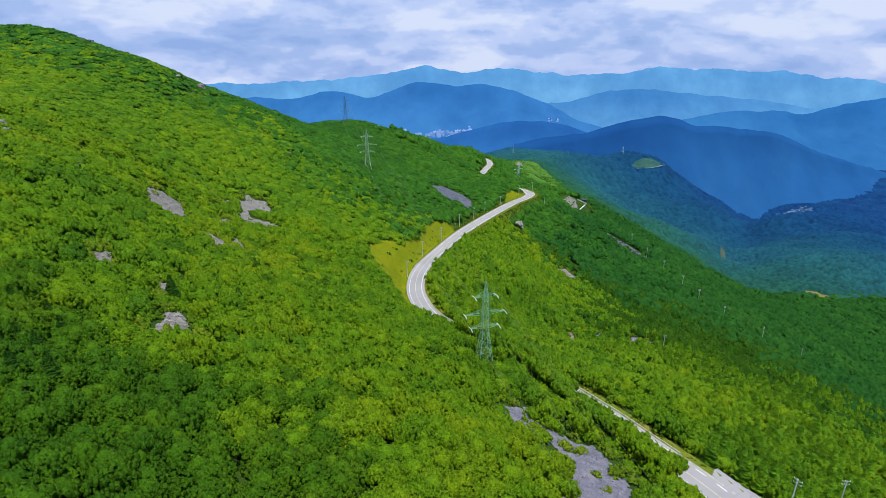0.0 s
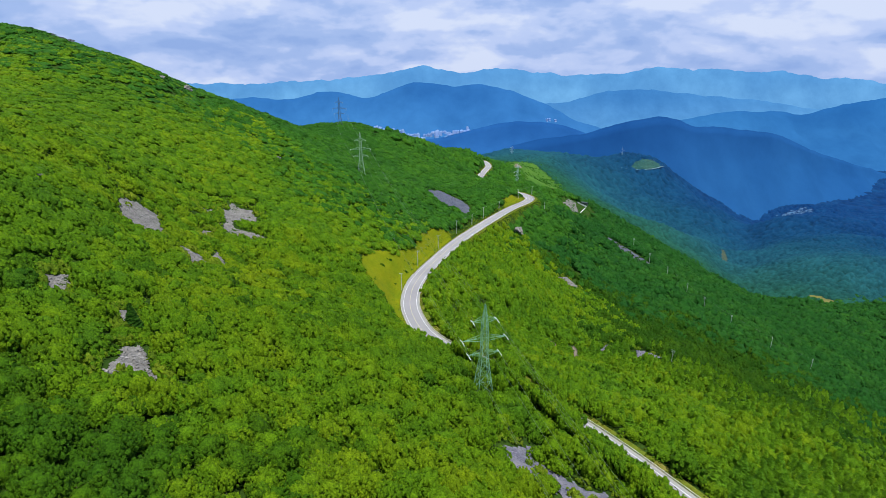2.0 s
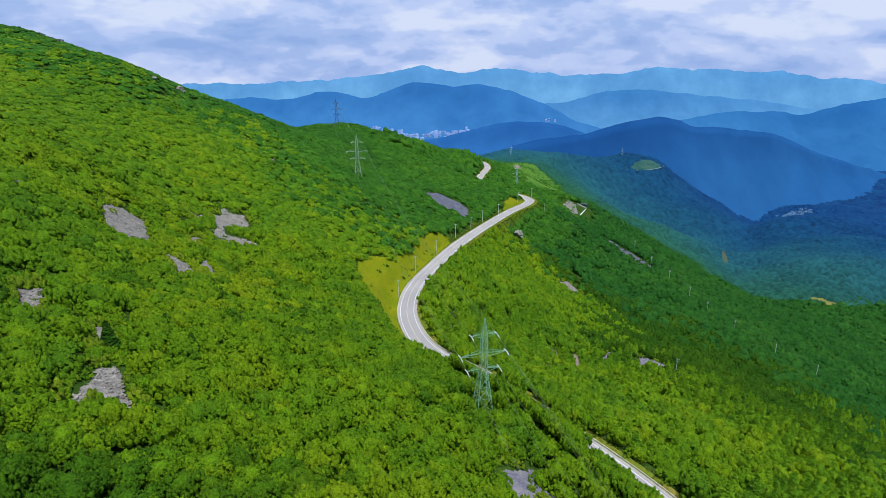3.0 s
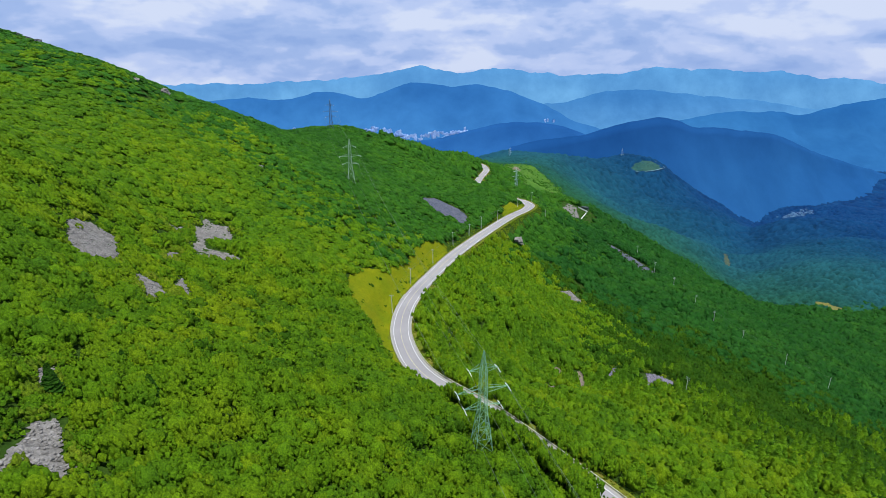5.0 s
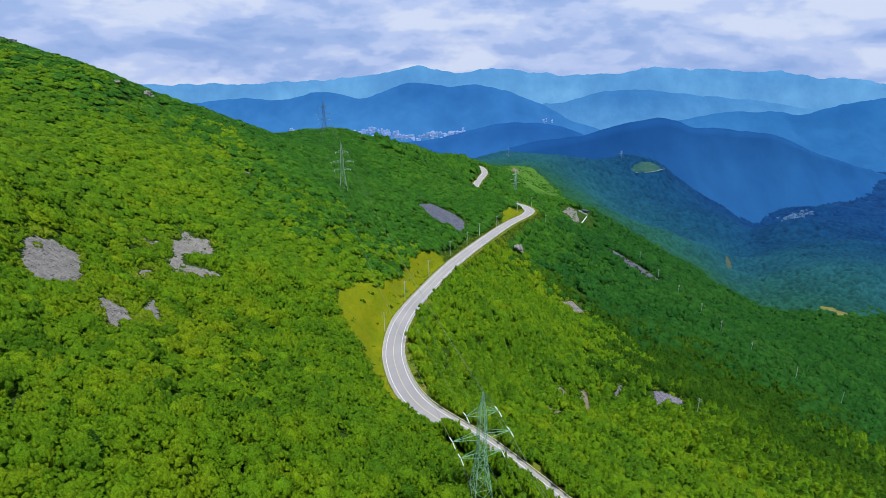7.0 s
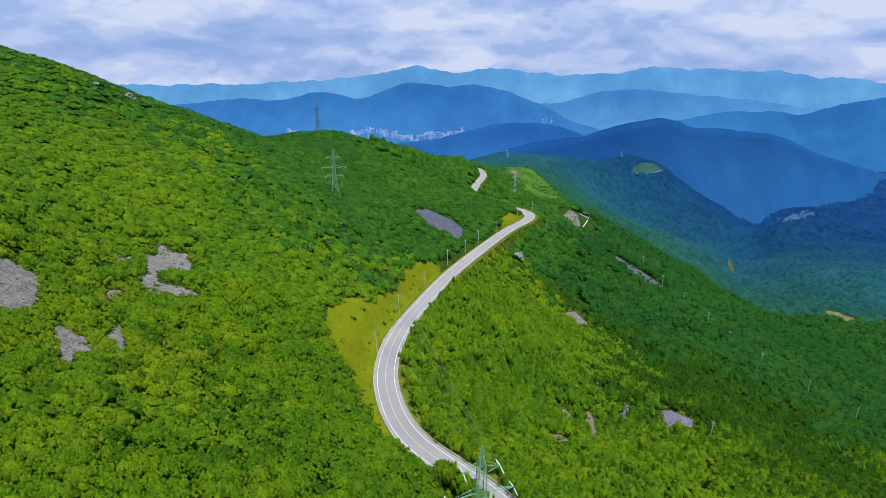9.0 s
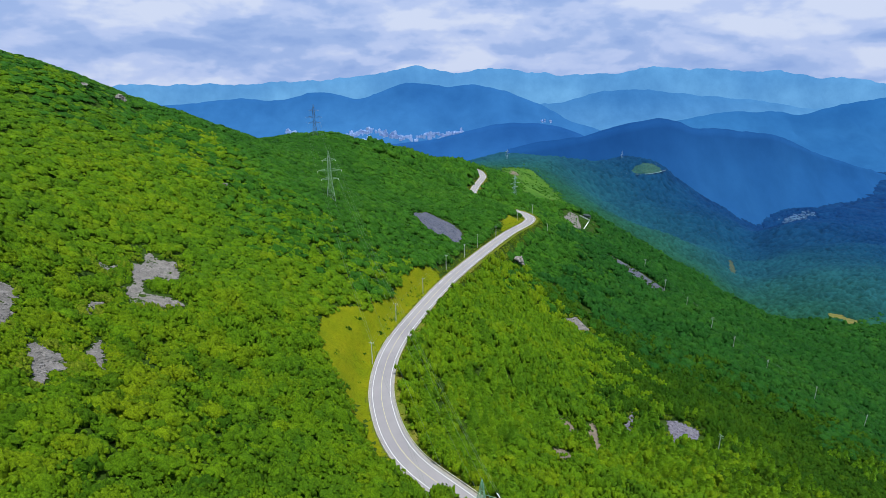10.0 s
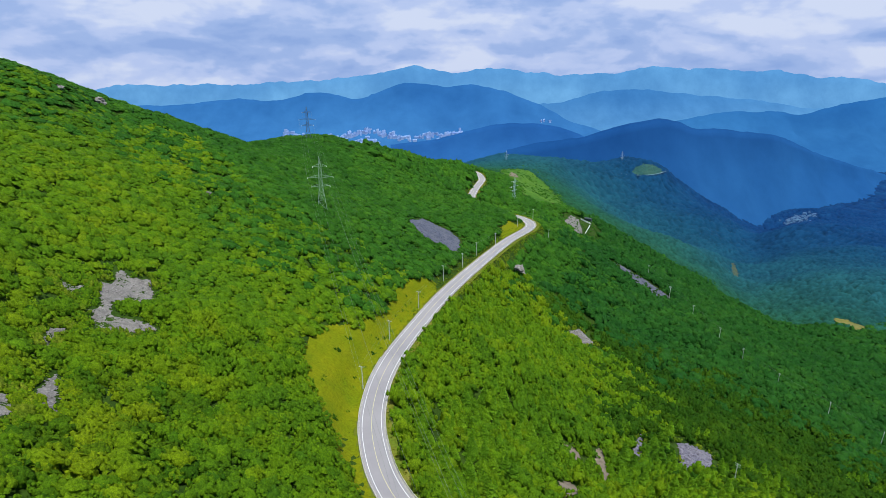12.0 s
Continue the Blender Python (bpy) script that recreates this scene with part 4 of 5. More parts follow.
def behind(x, y):
    """The slope under and behind the first stretch of the flight."""
    return ~in_view(x, y) & (near_line(x, y, ROAD)[0] > 7.5) & ~inside(NEAREST, x, y)


x, y = jittered(rng, -130, 120, -70, 125, 7.5)
k = behind(x, y) & ~open_ground(x, y)
x, y = x[k], y[k]
r = rng.uniform(4.4, 6.2, len(x))
plant("forest", rng, FAR, x, y, r, r * 1.35, M_LEAF, "dense broadleaved forest under the start of the flight")


def hedge(y0, y1, near, away, count, high, material_, label):
    """Taller trees in a strip along the uphill side of the road."""
    i = np.flatnonzero((ROAD[:, 1] > y0) & (ROAD[:, 1] < y1))
    i = i[(i > 1) & (i < len(ROAD) - 2)]
    t = rng.choice(i, count)
    v = ROAD[t + 1] - ROAD[t - 1]
    off = rng.uniform(min(near, away), max(near, away), count)
    x = ROAD[t, 0] + v[:, 1] / np.hypot(v[:, 0], v[:, 1]) * off + rng.uniform(-1.5, 1.5, count)
    y = ROAD[t, 1] - v[:, 0] / np.hypot(v[:, 0], v[:, 1]) * off + rng.uniform(-1.5, 1.5, count)
    k = np.abs(near_line(x, y, ROAD)[0]) > abs(min(near, away, key=abs)) - 0.3
    for poly, _ in CLEARINGS:
        k &= ~inside(poly, x, y)
    x, y = x[k], y[k]
    return plant("forest", rng, NEAR, x, y, rng.uniform(2.0, 3.2, len(x)), 4.2 * rng.uniform(0.75, 1.2, len(x)) + high * 0.12, material_, label, -(high - 4.2) * 0.8)


hedge(124, 168, -6.2, -12, 120, 9.4, M_LEAF, "taller trees along the bank above the road")
hedge(126, 166, -5.4, -8.5, 26, 7.6, M_LEAF, "bushy trees overhanging the road from the bank above")
hedge(190, 211, -6.8, -12.5, 84, 10.0, M_LEAF, "tall trees hiding the road from above")
hedge(163, 191, -6.4, -12.5, 120, 12.0, M_LEAF, "trees along the bank above the road")
hedge(210, 226, -7.4, -11, 36, 3.8, M_LEAF, "trees along the bank above the road")
hedge(168, 234, 7.0, 9.6, 90, 4.6, M_LEAF, "low trees crowding the downhill side of the road")
hedge(255, 390, 7.6, 10.0, 45, 2.6, M_LEAF, "low trees leaning over the guard rail")


def scatter_in(poly, count, margin):
    p = grown(poly, margin)
    x = rng.uniform(p[:, 0].min(), p[:, 0].max(), count * 4)
    y = rng.uniform(p[:, 1].min(), p[:, 1].max(), count * 4)
    k = np.flatnonzero(inside(p, x, y))[:count]
    return x[k], y[k]


# yellowish shrubs round and in the screes, and a few dark ones on the meadow
xs, ys = [], []
for poly, *_ in SCREES[:8] + SCREES[9:11] + SCREES[12:14]:
    x, y = scatter_in(poly, 64, 3.6)
    k = ~inside(poly, x, y) & (rim_distance(poly, x, y) > 0.9) | (rng.random(len(x)) < 0.02)
    xs.append(x[k])
    ys.append(y[k])
xs, ys = np.concatenate(xs), np.concatenate(ys)
r = rng.uniform(0.9, 2.0, len(xs))
plant("shrubs", rng, SHRUB, xs, ys, r, r * 1.3, M_SHRUB, "yellow-green shrubs round the screes", category="shrubs")
xs, ys = [], []
for poly, *_ in SCREES[:8] + SCREES[15:]:
    p = np.array(poly, float)
    x, y = rng.uniform(p[:, 0].min() - 4, p[:, 0].max() + 4, 2400), rng.uniform(p[:, 1].min() - 4, p[:, 1].max() + 4, 2400)
    d = rim_distance(poly, x, y)
    k = np.flatnonzero(~inside(poly, x, y) & (d > 1.0) & (d < 4.6))[:190]
    xs.append(x[k])
    ys.append(y[k])
xs, ys = np.concatenate(xs), np.concatenate(ys)
r = rng.uniform(0.7, 1.4, len(xs))
plant("shrubs", rng, SHRUB, xs, ys, r, r * 1.25, M_LEAF, "low green shrubs crowding the rims of the screes", category="shrubs")
x, y = scatter_in(SCREES[13][0], 9, -1.5)
x, y = np.concatenate([x, x + rng.uniform(-1.6, 1.6, len(x))]), np.concatenate([y, y + rng.uniform(-1.6, 1.6, len(y))])
r = rng.uniform(0.5, 1.3, len(x))
plant("shrubs", rng, SHRUB, x, y, r, r * 1.2, M_SHRUB, "olive shrubs growing in clumps on the slate scree", category="shrubs")
x, y = scatter_in(SCREES[13][0], 14, -1.2)
r = rng.uniform(1.3, 2.4, len(x))
plant("shrubs", rng, FURTHER, x, y, r, r * 1.1, M_SHRUB, "rounded olive bushes on the slate scree", category="shrubs")
x, y = rng.uniform(8.5, 20.5, 60), rng.uniform(163.5, 176.5, 60)
r = rng.uniform(0.9, 1.7, len(x))
plant("shrubs", rng, SHRUB, x, y, r, r * 1.2, M_LEAF, "low green shrubs round the feet of the pylon", category="shrubs")
x, y = scatter_in(SCREES[11][0], 34, 0.5)
r = rng.uniform(1.0, 2.2, len(x))
plant("shrubs", rng, SHRUB, x, y, r, r * 1.3, M_LEAF_SLOPE, "dark shrubs breaking up a narrow scree", category="shrubs")
x, y = scatter_in(MEADOWS[0], 24, -1.0)
k = near_line(x, y, ROAD)[0] > 7
r = rng.uniform(0.4, 1.3, k.sum())
plant("shrubs", rng, SHRUB, x[k], y[k], r, r * 1.2, M_LEAF_SLOPE, "small dark shrubs dotted over the meadow", category="shrubs")
t = np.concatenate([rng.integers(2, len(ROAD) - 2, 420), rng.choice(np.flatnonzero((ROAD[:, 1] > 330) & (ROAD[:, 1] < 620)), 720)])
side = np.concatenate([rng.choice([-1, 1], 420) * rng.uniform(6.2, 9.5, 420), rng.uniform(7.5, 13.0, 720) * rng.choice([-1, 1, 1, 1], 720)])
step_ = ROAD[t + 1] - ROAD[t - 1]
nx, ny = step_[:, 1] / np.hypot(step_[:, 0], step_[:, 1]), -step_[:, 0] / np.hypot(step_[:, 0], step_[:, 1])
x, y = ROAD[t, 0] + nx * side, ROAD[t, 1] + ny * side
k = ~inside(LAYBY, x, y)
r = rng.uniform(0.4, 1.1, k.sum())
plant("shrubs", rng, SHRUB, x[k], y[k], r, r * 1.1, M_SHRUB, "low yellowish shrubs and weeds on the road verge", category="shrubs")

x, y = scatter_in(MEADOWS[2], 170, -1.0)
r = rng.uniform(1.2, 3.0, len(x))
plant("shrubs", rng, SHRUB, x, y, r, r * 1.0, M_LEAF_MID, "green shrubs dotted over the grassy spur", -3.8, "shrubs")

EDGE = spline([(215, 1470, 0), (232, 1417, 0), (240, 1264, 0), (244, 1149, 0), (238, 1040, 0), (204, 880, 0)], 5.0)
x, y = EDGE[:, 0] + rng.uniform(-3, 5, len(EDGE)), EDGE[:, 1] + rng.uniform(-3, 3, len(EDGE))
r = rng.uniform(3.0, 5.0, len(x))
plant("forest", rng, FAR, x, y, r, r * 1.7, M_LEAF_DEEP, "dark row of trees along the edge of the grassy spur")

x, y = scatter_in(QUARRY_YARD, 150, 0.0)
r = rng.uniform(0.8, 2.0, len(x))
plant("shrubs", rng, SHRUB, x, y, r, r, M_LEAF_MID, "low green shrubs round the quarry ground", category="shrubs")
x, y = scatter_in(EARTHS[4], 50, -2.0)
r = rng.uniform(1.0, 2.2, len(x))
plant("shrubs", rng, FAR, x, y, r, r * 1.2, M_HILL_CUT, "low shrubs on the grassed cutting of the hill", -4.6, "shrubs")

# grass tufts
TUFT = []
for _ in range(4):
    v, f = [], []
    for a in rng.uniform(0, 3.14, 3):
        d = np.array([math.cos(a), math.sin(a), 0])
        k = len(v)
        v += [d * -0.25, d * 0.25, d * 0.6 + np.array([0, 0, 1.0]), d * -0.5 + np.array([0.1, 0, 0.9])]
        f.append((k, k + 1, k + 2, k + 3))
    TUFT.append((np.array(v), np.array(f)))
x, y = scatter_in(MEADOWS[0], 3500, 0.5)
k = near_line(x, y, ROAD)[0] > 5.8
plant("grass", rng, TUFT, x[k], y[k], rng.uniform(0.3, 0.7, k.sum()), rng.uniform(0.1, 0.25, k.sum()), M_TUFT, "tall yellowish meadow grass", category="grass")
t = rng.integers(2, len(ROAD) - 2, 5000)
side = rng.choice([-1, 1], 5000) * rng.uniform(5.0, 8.8, 5000)
step_ = ROAD[t + 1] - ROAD[t - 1]
x = ROAD[t, 0] + step_[:, 1] / np.hypot(step_[:, 0], step_[:, 1]) * side + rng.uniform(-1, 1, 5000)
y = ROAD[t, 1] - step_[:, 0] / np.hypot(step_[:, 0], step_[:, 1]) * side + rng.uniform(-1, 1, 5000)
k = (near_line(x, y, ROAD)[0] > 5.1) & ~inside(LAYBY, x, y)
plant("grass", rng, TUFT, x[k], y[k], rng.uniform(0.4, 0.9, k.sum()), rng.uniform(0.25, 0.6, k.sum()), M_TUFT, "rough grass on the road verge", category="grass")


# the trees that the flight passes nearest, one by one
def prism(points, radii, sides=6):
    """A tapered tube through points, as vertices and quads."""
    v, f = [], []
    for (x, y, z), r in zip(points, radii):
        for a in range(sides):
            v.append((x + math.cos(a * 2 * math.pi / sides) * r, y + math.sin(a * 2 * math.pi / sides) * r, z))
    for j in range(len(points) - 1):
        for a in range(sides):
            b = (a + 1) % sides
            f.append((j * sides + a, j * sides + b, (j + 1) * sides + b, (j + 1) * sides + a))
    return np.array(v), np.array(f)


def make_tree(i, leaves, label):
    """A broadleaved tree, 6 m tall: forked trunk and a crown of many leaf clumps."""
    tree = bpy.data.objects.new("tree", None)
    scene.collection.objects.link(tree)
    wood = [prism([(0, 0, -1.2), (0.05, 0, 1.2), (0.1, 0.1, 3.4)], [0.2, 0.15, 0.07])]
    for a in rng.uniform(0, 6.28, 4):
        wood.append(prism([(0.05, 0.02, 1.0 + 0.4 * rng.random()), (math.cos(a) * 0.9, math.sin(a) * 0.9, 2.3), (math.cos(a) * 1.7, math.sin(a) * 1.7, 3.5)], [0.1, 0.07, 0.03], 5))
    part("trunk", fast_mesh(bpy.data.meshes.new("trunk"), *joined(*wood)), M_BARK, tree)
    v, f = joined(crown_template(rng, 88, 0.122, 110, 0.06, 7), core_template(rng, 8, 0.75))
    v = v * np.array([2.9, 2.9, 4.0]) + np.array([0, 0, 0.6])
    me = fast_mesh(bpy.data.meshes.new("crown"), v, f)
    me.attributes.new("tint", "FLOAT", "POINT").data.foreach_set("value", np.full(len(v), 0.15 + 0.1 * i, np.float32))
    part("crown", me, leaves, tree)
    return tagged(tree, label, "tree", "trees on the near slope")


TREES = [make_tree(i, M_LEAF, "broadleaved tree with a dense yellow-green summer crown") for i in range(7)]
DIM_TREES = [make_tree(i, M_LEAF_DIM, "broadleaved tree with a dense summer crown, darkened for cloud shade") for i in (1, 3, 5)]
x, y = jittered(rng, -92, 16, 60, 140, 4.0)
k = inside(NEAREST, x, y)
x, y = x[k], y[k]
k = ~open_ground(x, y)
x, y = x[k], y[k]
z = land_height(x, y)
dark, used = dim_zone(x, y).astype(int), [0, 0]
for i in range(len(x)):
    s = rng.uniform(0.85, 1.3)
    m = pose(x[i], y[i], z[i] - 0.1, 0, 0, rng.uniform(0, 360)) @ Matrix.Diagonal((s, s, s * rng.uniform(0.85, 1.15), 1))
    kinds = DIM_TREES if dark[i] else TREES
    if not used[dark[i]] // len(kinds):
        kinds[used[dark[i]]].matrix_basis = m
    else:
        copy_thing(kinds[used[dark[i]] % len(kinds)], m).scale = m.to_scale()
    used[dark[i]] += 1


# a few dark pines among the broadleaved trees
def make_pine():
    """A pine, 8 m tall: straight trunk and tiers of drooping sprays."""
    tree = bpy.data.objects.new("tree", None)
    scene.collection.objects.link(tree)
    part("trunk", fast_mesh(bpy.data.meshes.new("trunk"), *prism([(0, 0, -1), (0.03, 0, 3.5), (0.05, 0.03, 7.4)], [0.19, 0.13, 0.03])), M_BARK, tree)
    v, f = larch_template(rng, 150)
    v = v * np.array([3.0, 3.0, 8.0])
    me = fast_mesh(bpy.data.meshes.new("crown"), v, f)
    me.attributes.new("tint", "FLOAT", "POINT").data.foreach_set("value", np.full(len(v), rng.random(), np.float32))
    part("crown", me, M_PINE, tree)
    return tagged(tree, "dark green pine among the broadleaved trees", "tree", "pines on the slope")


PINES = [make_pine() for _ in range(3)]
spots = [(-91, 106), (-93, 113), (-85, 107), (-81, 93), (-76, 91), (-79, 102), (-72, 80), (-69, 84), (-78, 107), (-77, 143), (-70, 141), (-71, 158), (-61, 150), (-73, 110)]
for i, (x, y) in enumerate(spots):
    s = rng.uniform(0.6, 0.95)
    m = pose(x, y, float(land_height(np.array([x]), np.array([y]))[0]) - 0.1, 0, 0, rng.uniform(0, 360)) @ Matrix.Scale(s, 4)
    if i < 3:
        PINES[i].matrix_basis = m
    else:
        copy_thing(PINES[i % 3], m).scale = m.to_scale()


# ---- far mountains ----
def ridge(name, profile, y, depth, foot, material_, label, rough, seed, slant=0.0):
    """A mountain range: a crest line of (x, z) at distance y, with spurs and gullies running down towards the valley."""
    r = np.random.default_rng(seed)
    xs = np.arange(profile[0][0], profile[-1][0], 22.0)
    top = np.interp(xs, [p[0] for p in profile], [p[1] for p in profile])
    smooth_k = np.ones(5) / 5
    top = np.convolve(np.pad(top, 2, mode="edge"), smooth_k, mode="valid")
    for f, a in ((0.006, 0.35), (0.017, 0.25), (0.041, 0.16), (0.083, 0.10)):
        top = top + rough * a * np.sin(xs * f + r.random() * 6.3 + np.sin(xs * f * 0.37) * 2)
    rows = 26
    verts = []
    for j in range(-3, rows):
        u = j / (rows - 1)
        fall = abs(u) ** 0.85
        wave = np.sin(xs * 0.012 + 2 * np.sin(xs * 0.004 + seed)) + 0.5 * np.sin(xs * 0.031 + seed + u * 3)
        yy = y + slant * xs - depth * u + wave * depth * 0.09 * fall
        gully = np.abs(np.sin(xs * 0.0105 + 1.4 * np.sin(xs * 0.0037 + seed) + u * 1.2 + seed)) + 0.5 * np.abs(np.sin(xs * 0.027 + seed * 2 + u * 2.5))
        zz = foot + (top - foot) * (1 - fall) + wave * rough * 1.2 * fall * (1 - fall) - gully * rough * 3.4 * min(1.0, abs(u) * 5) * (1 - fall)
        verts.append(np.column_stack([xs, yy, zz]))
    w, h = len(xs), rows + 3
    k = (np.arange(h - 1)[:, None] * w + np.arange(w - 1)[None]).ravel()
    me = fast_mesh(bpy.data.meshes.new(name), np.vstack(verts), np.column_stack([k, k + w, k + w + 1, k + 1]))
    me.polygons.foreach_set("use_smooth", np.ones(len(k), bool))
    me.materials.append(material_)
    return tagged(new(name, me), label, "mountain", kind="structure"), np.vstack(verts)


def crest_of(y, *bearings):
    """Bearings (tangent sideways, tangent upwards) from above the road to a crest line at distance y."""
    return [(4 + (y - 58) * a, 122 + (y - 58) * b) for a, b in bearings]


# Each range has its haze in its own colour and glow.
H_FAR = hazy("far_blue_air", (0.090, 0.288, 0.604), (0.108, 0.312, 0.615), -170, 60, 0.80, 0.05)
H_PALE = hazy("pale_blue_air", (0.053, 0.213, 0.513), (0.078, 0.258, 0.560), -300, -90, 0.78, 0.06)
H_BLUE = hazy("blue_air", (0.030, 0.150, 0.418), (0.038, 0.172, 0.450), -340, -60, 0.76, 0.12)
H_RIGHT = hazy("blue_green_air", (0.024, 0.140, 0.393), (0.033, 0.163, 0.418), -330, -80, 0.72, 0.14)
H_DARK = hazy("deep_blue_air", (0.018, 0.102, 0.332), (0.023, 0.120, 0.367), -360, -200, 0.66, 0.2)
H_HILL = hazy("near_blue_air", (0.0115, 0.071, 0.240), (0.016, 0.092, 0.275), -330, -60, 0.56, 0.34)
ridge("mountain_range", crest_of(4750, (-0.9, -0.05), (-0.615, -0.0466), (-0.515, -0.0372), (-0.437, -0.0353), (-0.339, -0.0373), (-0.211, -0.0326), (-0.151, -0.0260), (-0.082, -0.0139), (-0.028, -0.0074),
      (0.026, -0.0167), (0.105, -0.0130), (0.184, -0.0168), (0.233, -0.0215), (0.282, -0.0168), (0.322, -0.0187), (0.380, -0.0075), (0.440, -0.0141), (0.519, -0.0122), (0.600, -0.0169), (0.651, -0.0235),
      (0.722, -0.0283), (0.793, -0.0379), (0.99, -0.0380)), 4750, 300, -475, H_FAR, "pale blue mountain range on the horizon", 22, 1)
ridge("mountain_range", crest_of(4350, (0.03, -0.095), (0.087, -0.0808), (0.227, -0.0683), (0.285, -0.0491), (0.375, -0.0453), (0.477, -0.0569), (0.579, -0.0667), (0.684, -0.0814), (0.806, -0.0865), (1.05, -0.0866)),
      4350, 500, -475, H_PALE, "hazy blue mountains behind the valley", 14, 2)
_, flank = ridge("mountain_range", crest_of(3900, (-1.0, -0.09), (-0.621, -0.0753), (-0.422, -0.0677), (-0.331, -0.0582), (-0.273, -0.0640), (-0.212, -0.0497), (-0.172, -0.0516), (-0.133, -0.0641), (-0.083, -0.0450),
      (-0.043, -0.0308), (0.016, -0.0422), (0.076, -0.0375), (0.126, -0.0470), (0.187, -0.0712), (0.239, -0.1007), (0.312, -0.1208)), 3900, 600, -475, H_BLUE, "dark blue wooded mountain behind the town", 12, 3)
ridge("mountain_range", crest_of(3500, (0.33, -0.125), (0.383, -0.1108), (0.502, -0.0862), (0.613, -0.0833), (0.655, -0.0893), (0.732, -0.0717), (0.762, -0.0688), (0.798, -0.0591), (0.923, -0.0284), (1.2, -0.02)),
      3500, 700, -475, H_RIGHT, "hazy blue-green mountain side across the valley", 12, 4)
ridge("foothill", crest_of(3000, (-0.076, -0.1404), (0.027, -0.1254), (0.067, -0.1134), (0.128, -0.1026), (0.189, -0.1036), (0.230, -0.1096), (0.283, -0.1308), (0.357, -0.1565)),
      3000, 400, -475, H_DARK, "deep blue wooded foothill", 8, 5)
HILL = [(0.130, -0.1479), (0.180, -0.1357), (0.272, -0.1257), (0.311, -0.1107), (0.361, -0.0979), (0.391, -0.0939), (0.422, -0.0960), (0.465, -0.1109), (0.537, -0.1140), (0.622, -0.1263),
        (0.679, -0.1519), (0.758, -0.1780), (0.835, -0.1993), (0.986, -0.2318), (1.2, -0.27)]
hill_line = []
for a, b in HILL:
    hx = (4 + 1559 * a) / (1 - 0.5 * a)
    hill_line.append((hx, 122 + (1990 - 373 + 0.5 * hx - 58) * b))
ridge("foothill", hill_line, 1617, 230, -475, H_HILL, "wooded hill with cloud shade and haze in its deep blue colour", 8, 6, 0.5)


# ---- power line towers ----
def ground_at(x, y):
    return float(land_height(np.array([x]), np.array([y]))[0])


def bar(bm, a, b, w):
    """A thin square bar from a to b."""
    a, b = Vector(a), Vector(b)
    m = Matrix.Translation((a + b) / 2) @ (b - a).to_track_quat("Z", "Y").to_matrix().to_4x4() @ Matrix.Diagonal((w, w, (b - a).length, 1))
    bmesh.ops.create_cube(bm, size=1, matrix=m)


LEVELS = [(0, 2.6), (4.6, 2.05), (8.4, 1.6), (11.6, 1.2), (14.2, 1.0), (16.6, 0.95), (19.0, 0.92), (21.4, 0.88), (23.8, 0.82), (25.6, 0.75), (28.2, 0.4), (31.0, 0.06)]
ARMS = [(13.6, 5.2), (18.8, 7.3), (25.2, 4.0)]


def make_tower(paint, label, thick=0.2):
    """A lattice steel tower, 31 m: four legs, bracing, three pairs of arms with insulator strings."""
    tower = bpy.data.objects.new("transmission_tower", None)
    scene.collection.objects.link(tower)
    for sx, sy in ((1, 1), (1, -1), (-1, 1), (-1, -1)):
        bm = bmesh.new()
        for (z0, w0), (z1, w1) in zip(LEVELS, LEVELS[1:]):
            bar(bm, (sx * w0, sy * w0, z0 - (1.5 if z0 == 0 else 0)), (sx * w1, sy * w1, z1), thick * 1.25)
        part("leg", bm, paint, tower)
    for axis in range(4):
        bm = bmesh.new()
        c, s = math.cos(axis * math.pi / 2), math.sin(axis * math.pi / 2)
        turn = lambda x, y, z: (x * c - y * s, x * s + y * c, z)
        for (z0, w0), (z1, w1) in zip(LEVELS[:-1], LEVELS[1:-1]):
            bar(bm, turn(-w0, w0, z0), turn(w1, w1, z1), thick * 0.62)
            bar(bm, turn(w0, w0, z0), turn(-w1, w1, z1), thick * 0.62)
            bar(bm, turn(-w1, w1, z1), turn(w1, w1, z1), thick * 0.62)
        part("bracing", bm, paint, tower)
    for z, reach in ARMS:
        for sx in (1, -1):
            bm = bmesh.new()
            tip = (sx * reach, 0, z + 0.25)
            for sy in (1, -1):
                bar(bm, (sx * 0.95, sy * 0.95, z), tip, thick * 0.8)
                bar(bm, (sx * 0.85, sy * 0.8, z + 1.5), tip, thick * 0.7)
                for u in (0.3, 0.6):
                    a = Vector((sx * 0.95, sy * 0.95, z)).lerp(Vector(tip), u)
                    b = Vector((sx * 0.85, sy * 0.8, z + 1.5)).lerp(Vector(tip), u)
                    bar(bm, a, b, thick * 0.5)
            arm = part("crossarm", bm, paint, tower)
            for sy in (1, -1):
                bm = bmesh.new()
                for k in range(7):
                    m = pose(sx * reach, sy * (0.35 + k * 0.27), z + 0.12 - k * 0.05, 90, 0, 0)
                    bmesh.ops.create_cone(bm, cap_ends=True, segments=8, radius1=0.13, radius2=0.08, depth=0.2, matrix=m)
                part("insulator", bm, M_PORCELAIN, arm, "white porcelain insulator string")
    return tagged(tower, label, "pylon", "towers of the power line")


def turned(x, y, towards):
    return math.degrees(math.atan2(towards[1] - y, towards[0] - x)) - 90


T_NEAR, T_MID, T_SKY, T_BACK = (14.6, 171.5), (-58.5, 424), (-109, 626), (88, -84)
green_tower = make_tower(M_GREEN_STEEL, "pale green lattice power tower among trees above the road", 0.105)
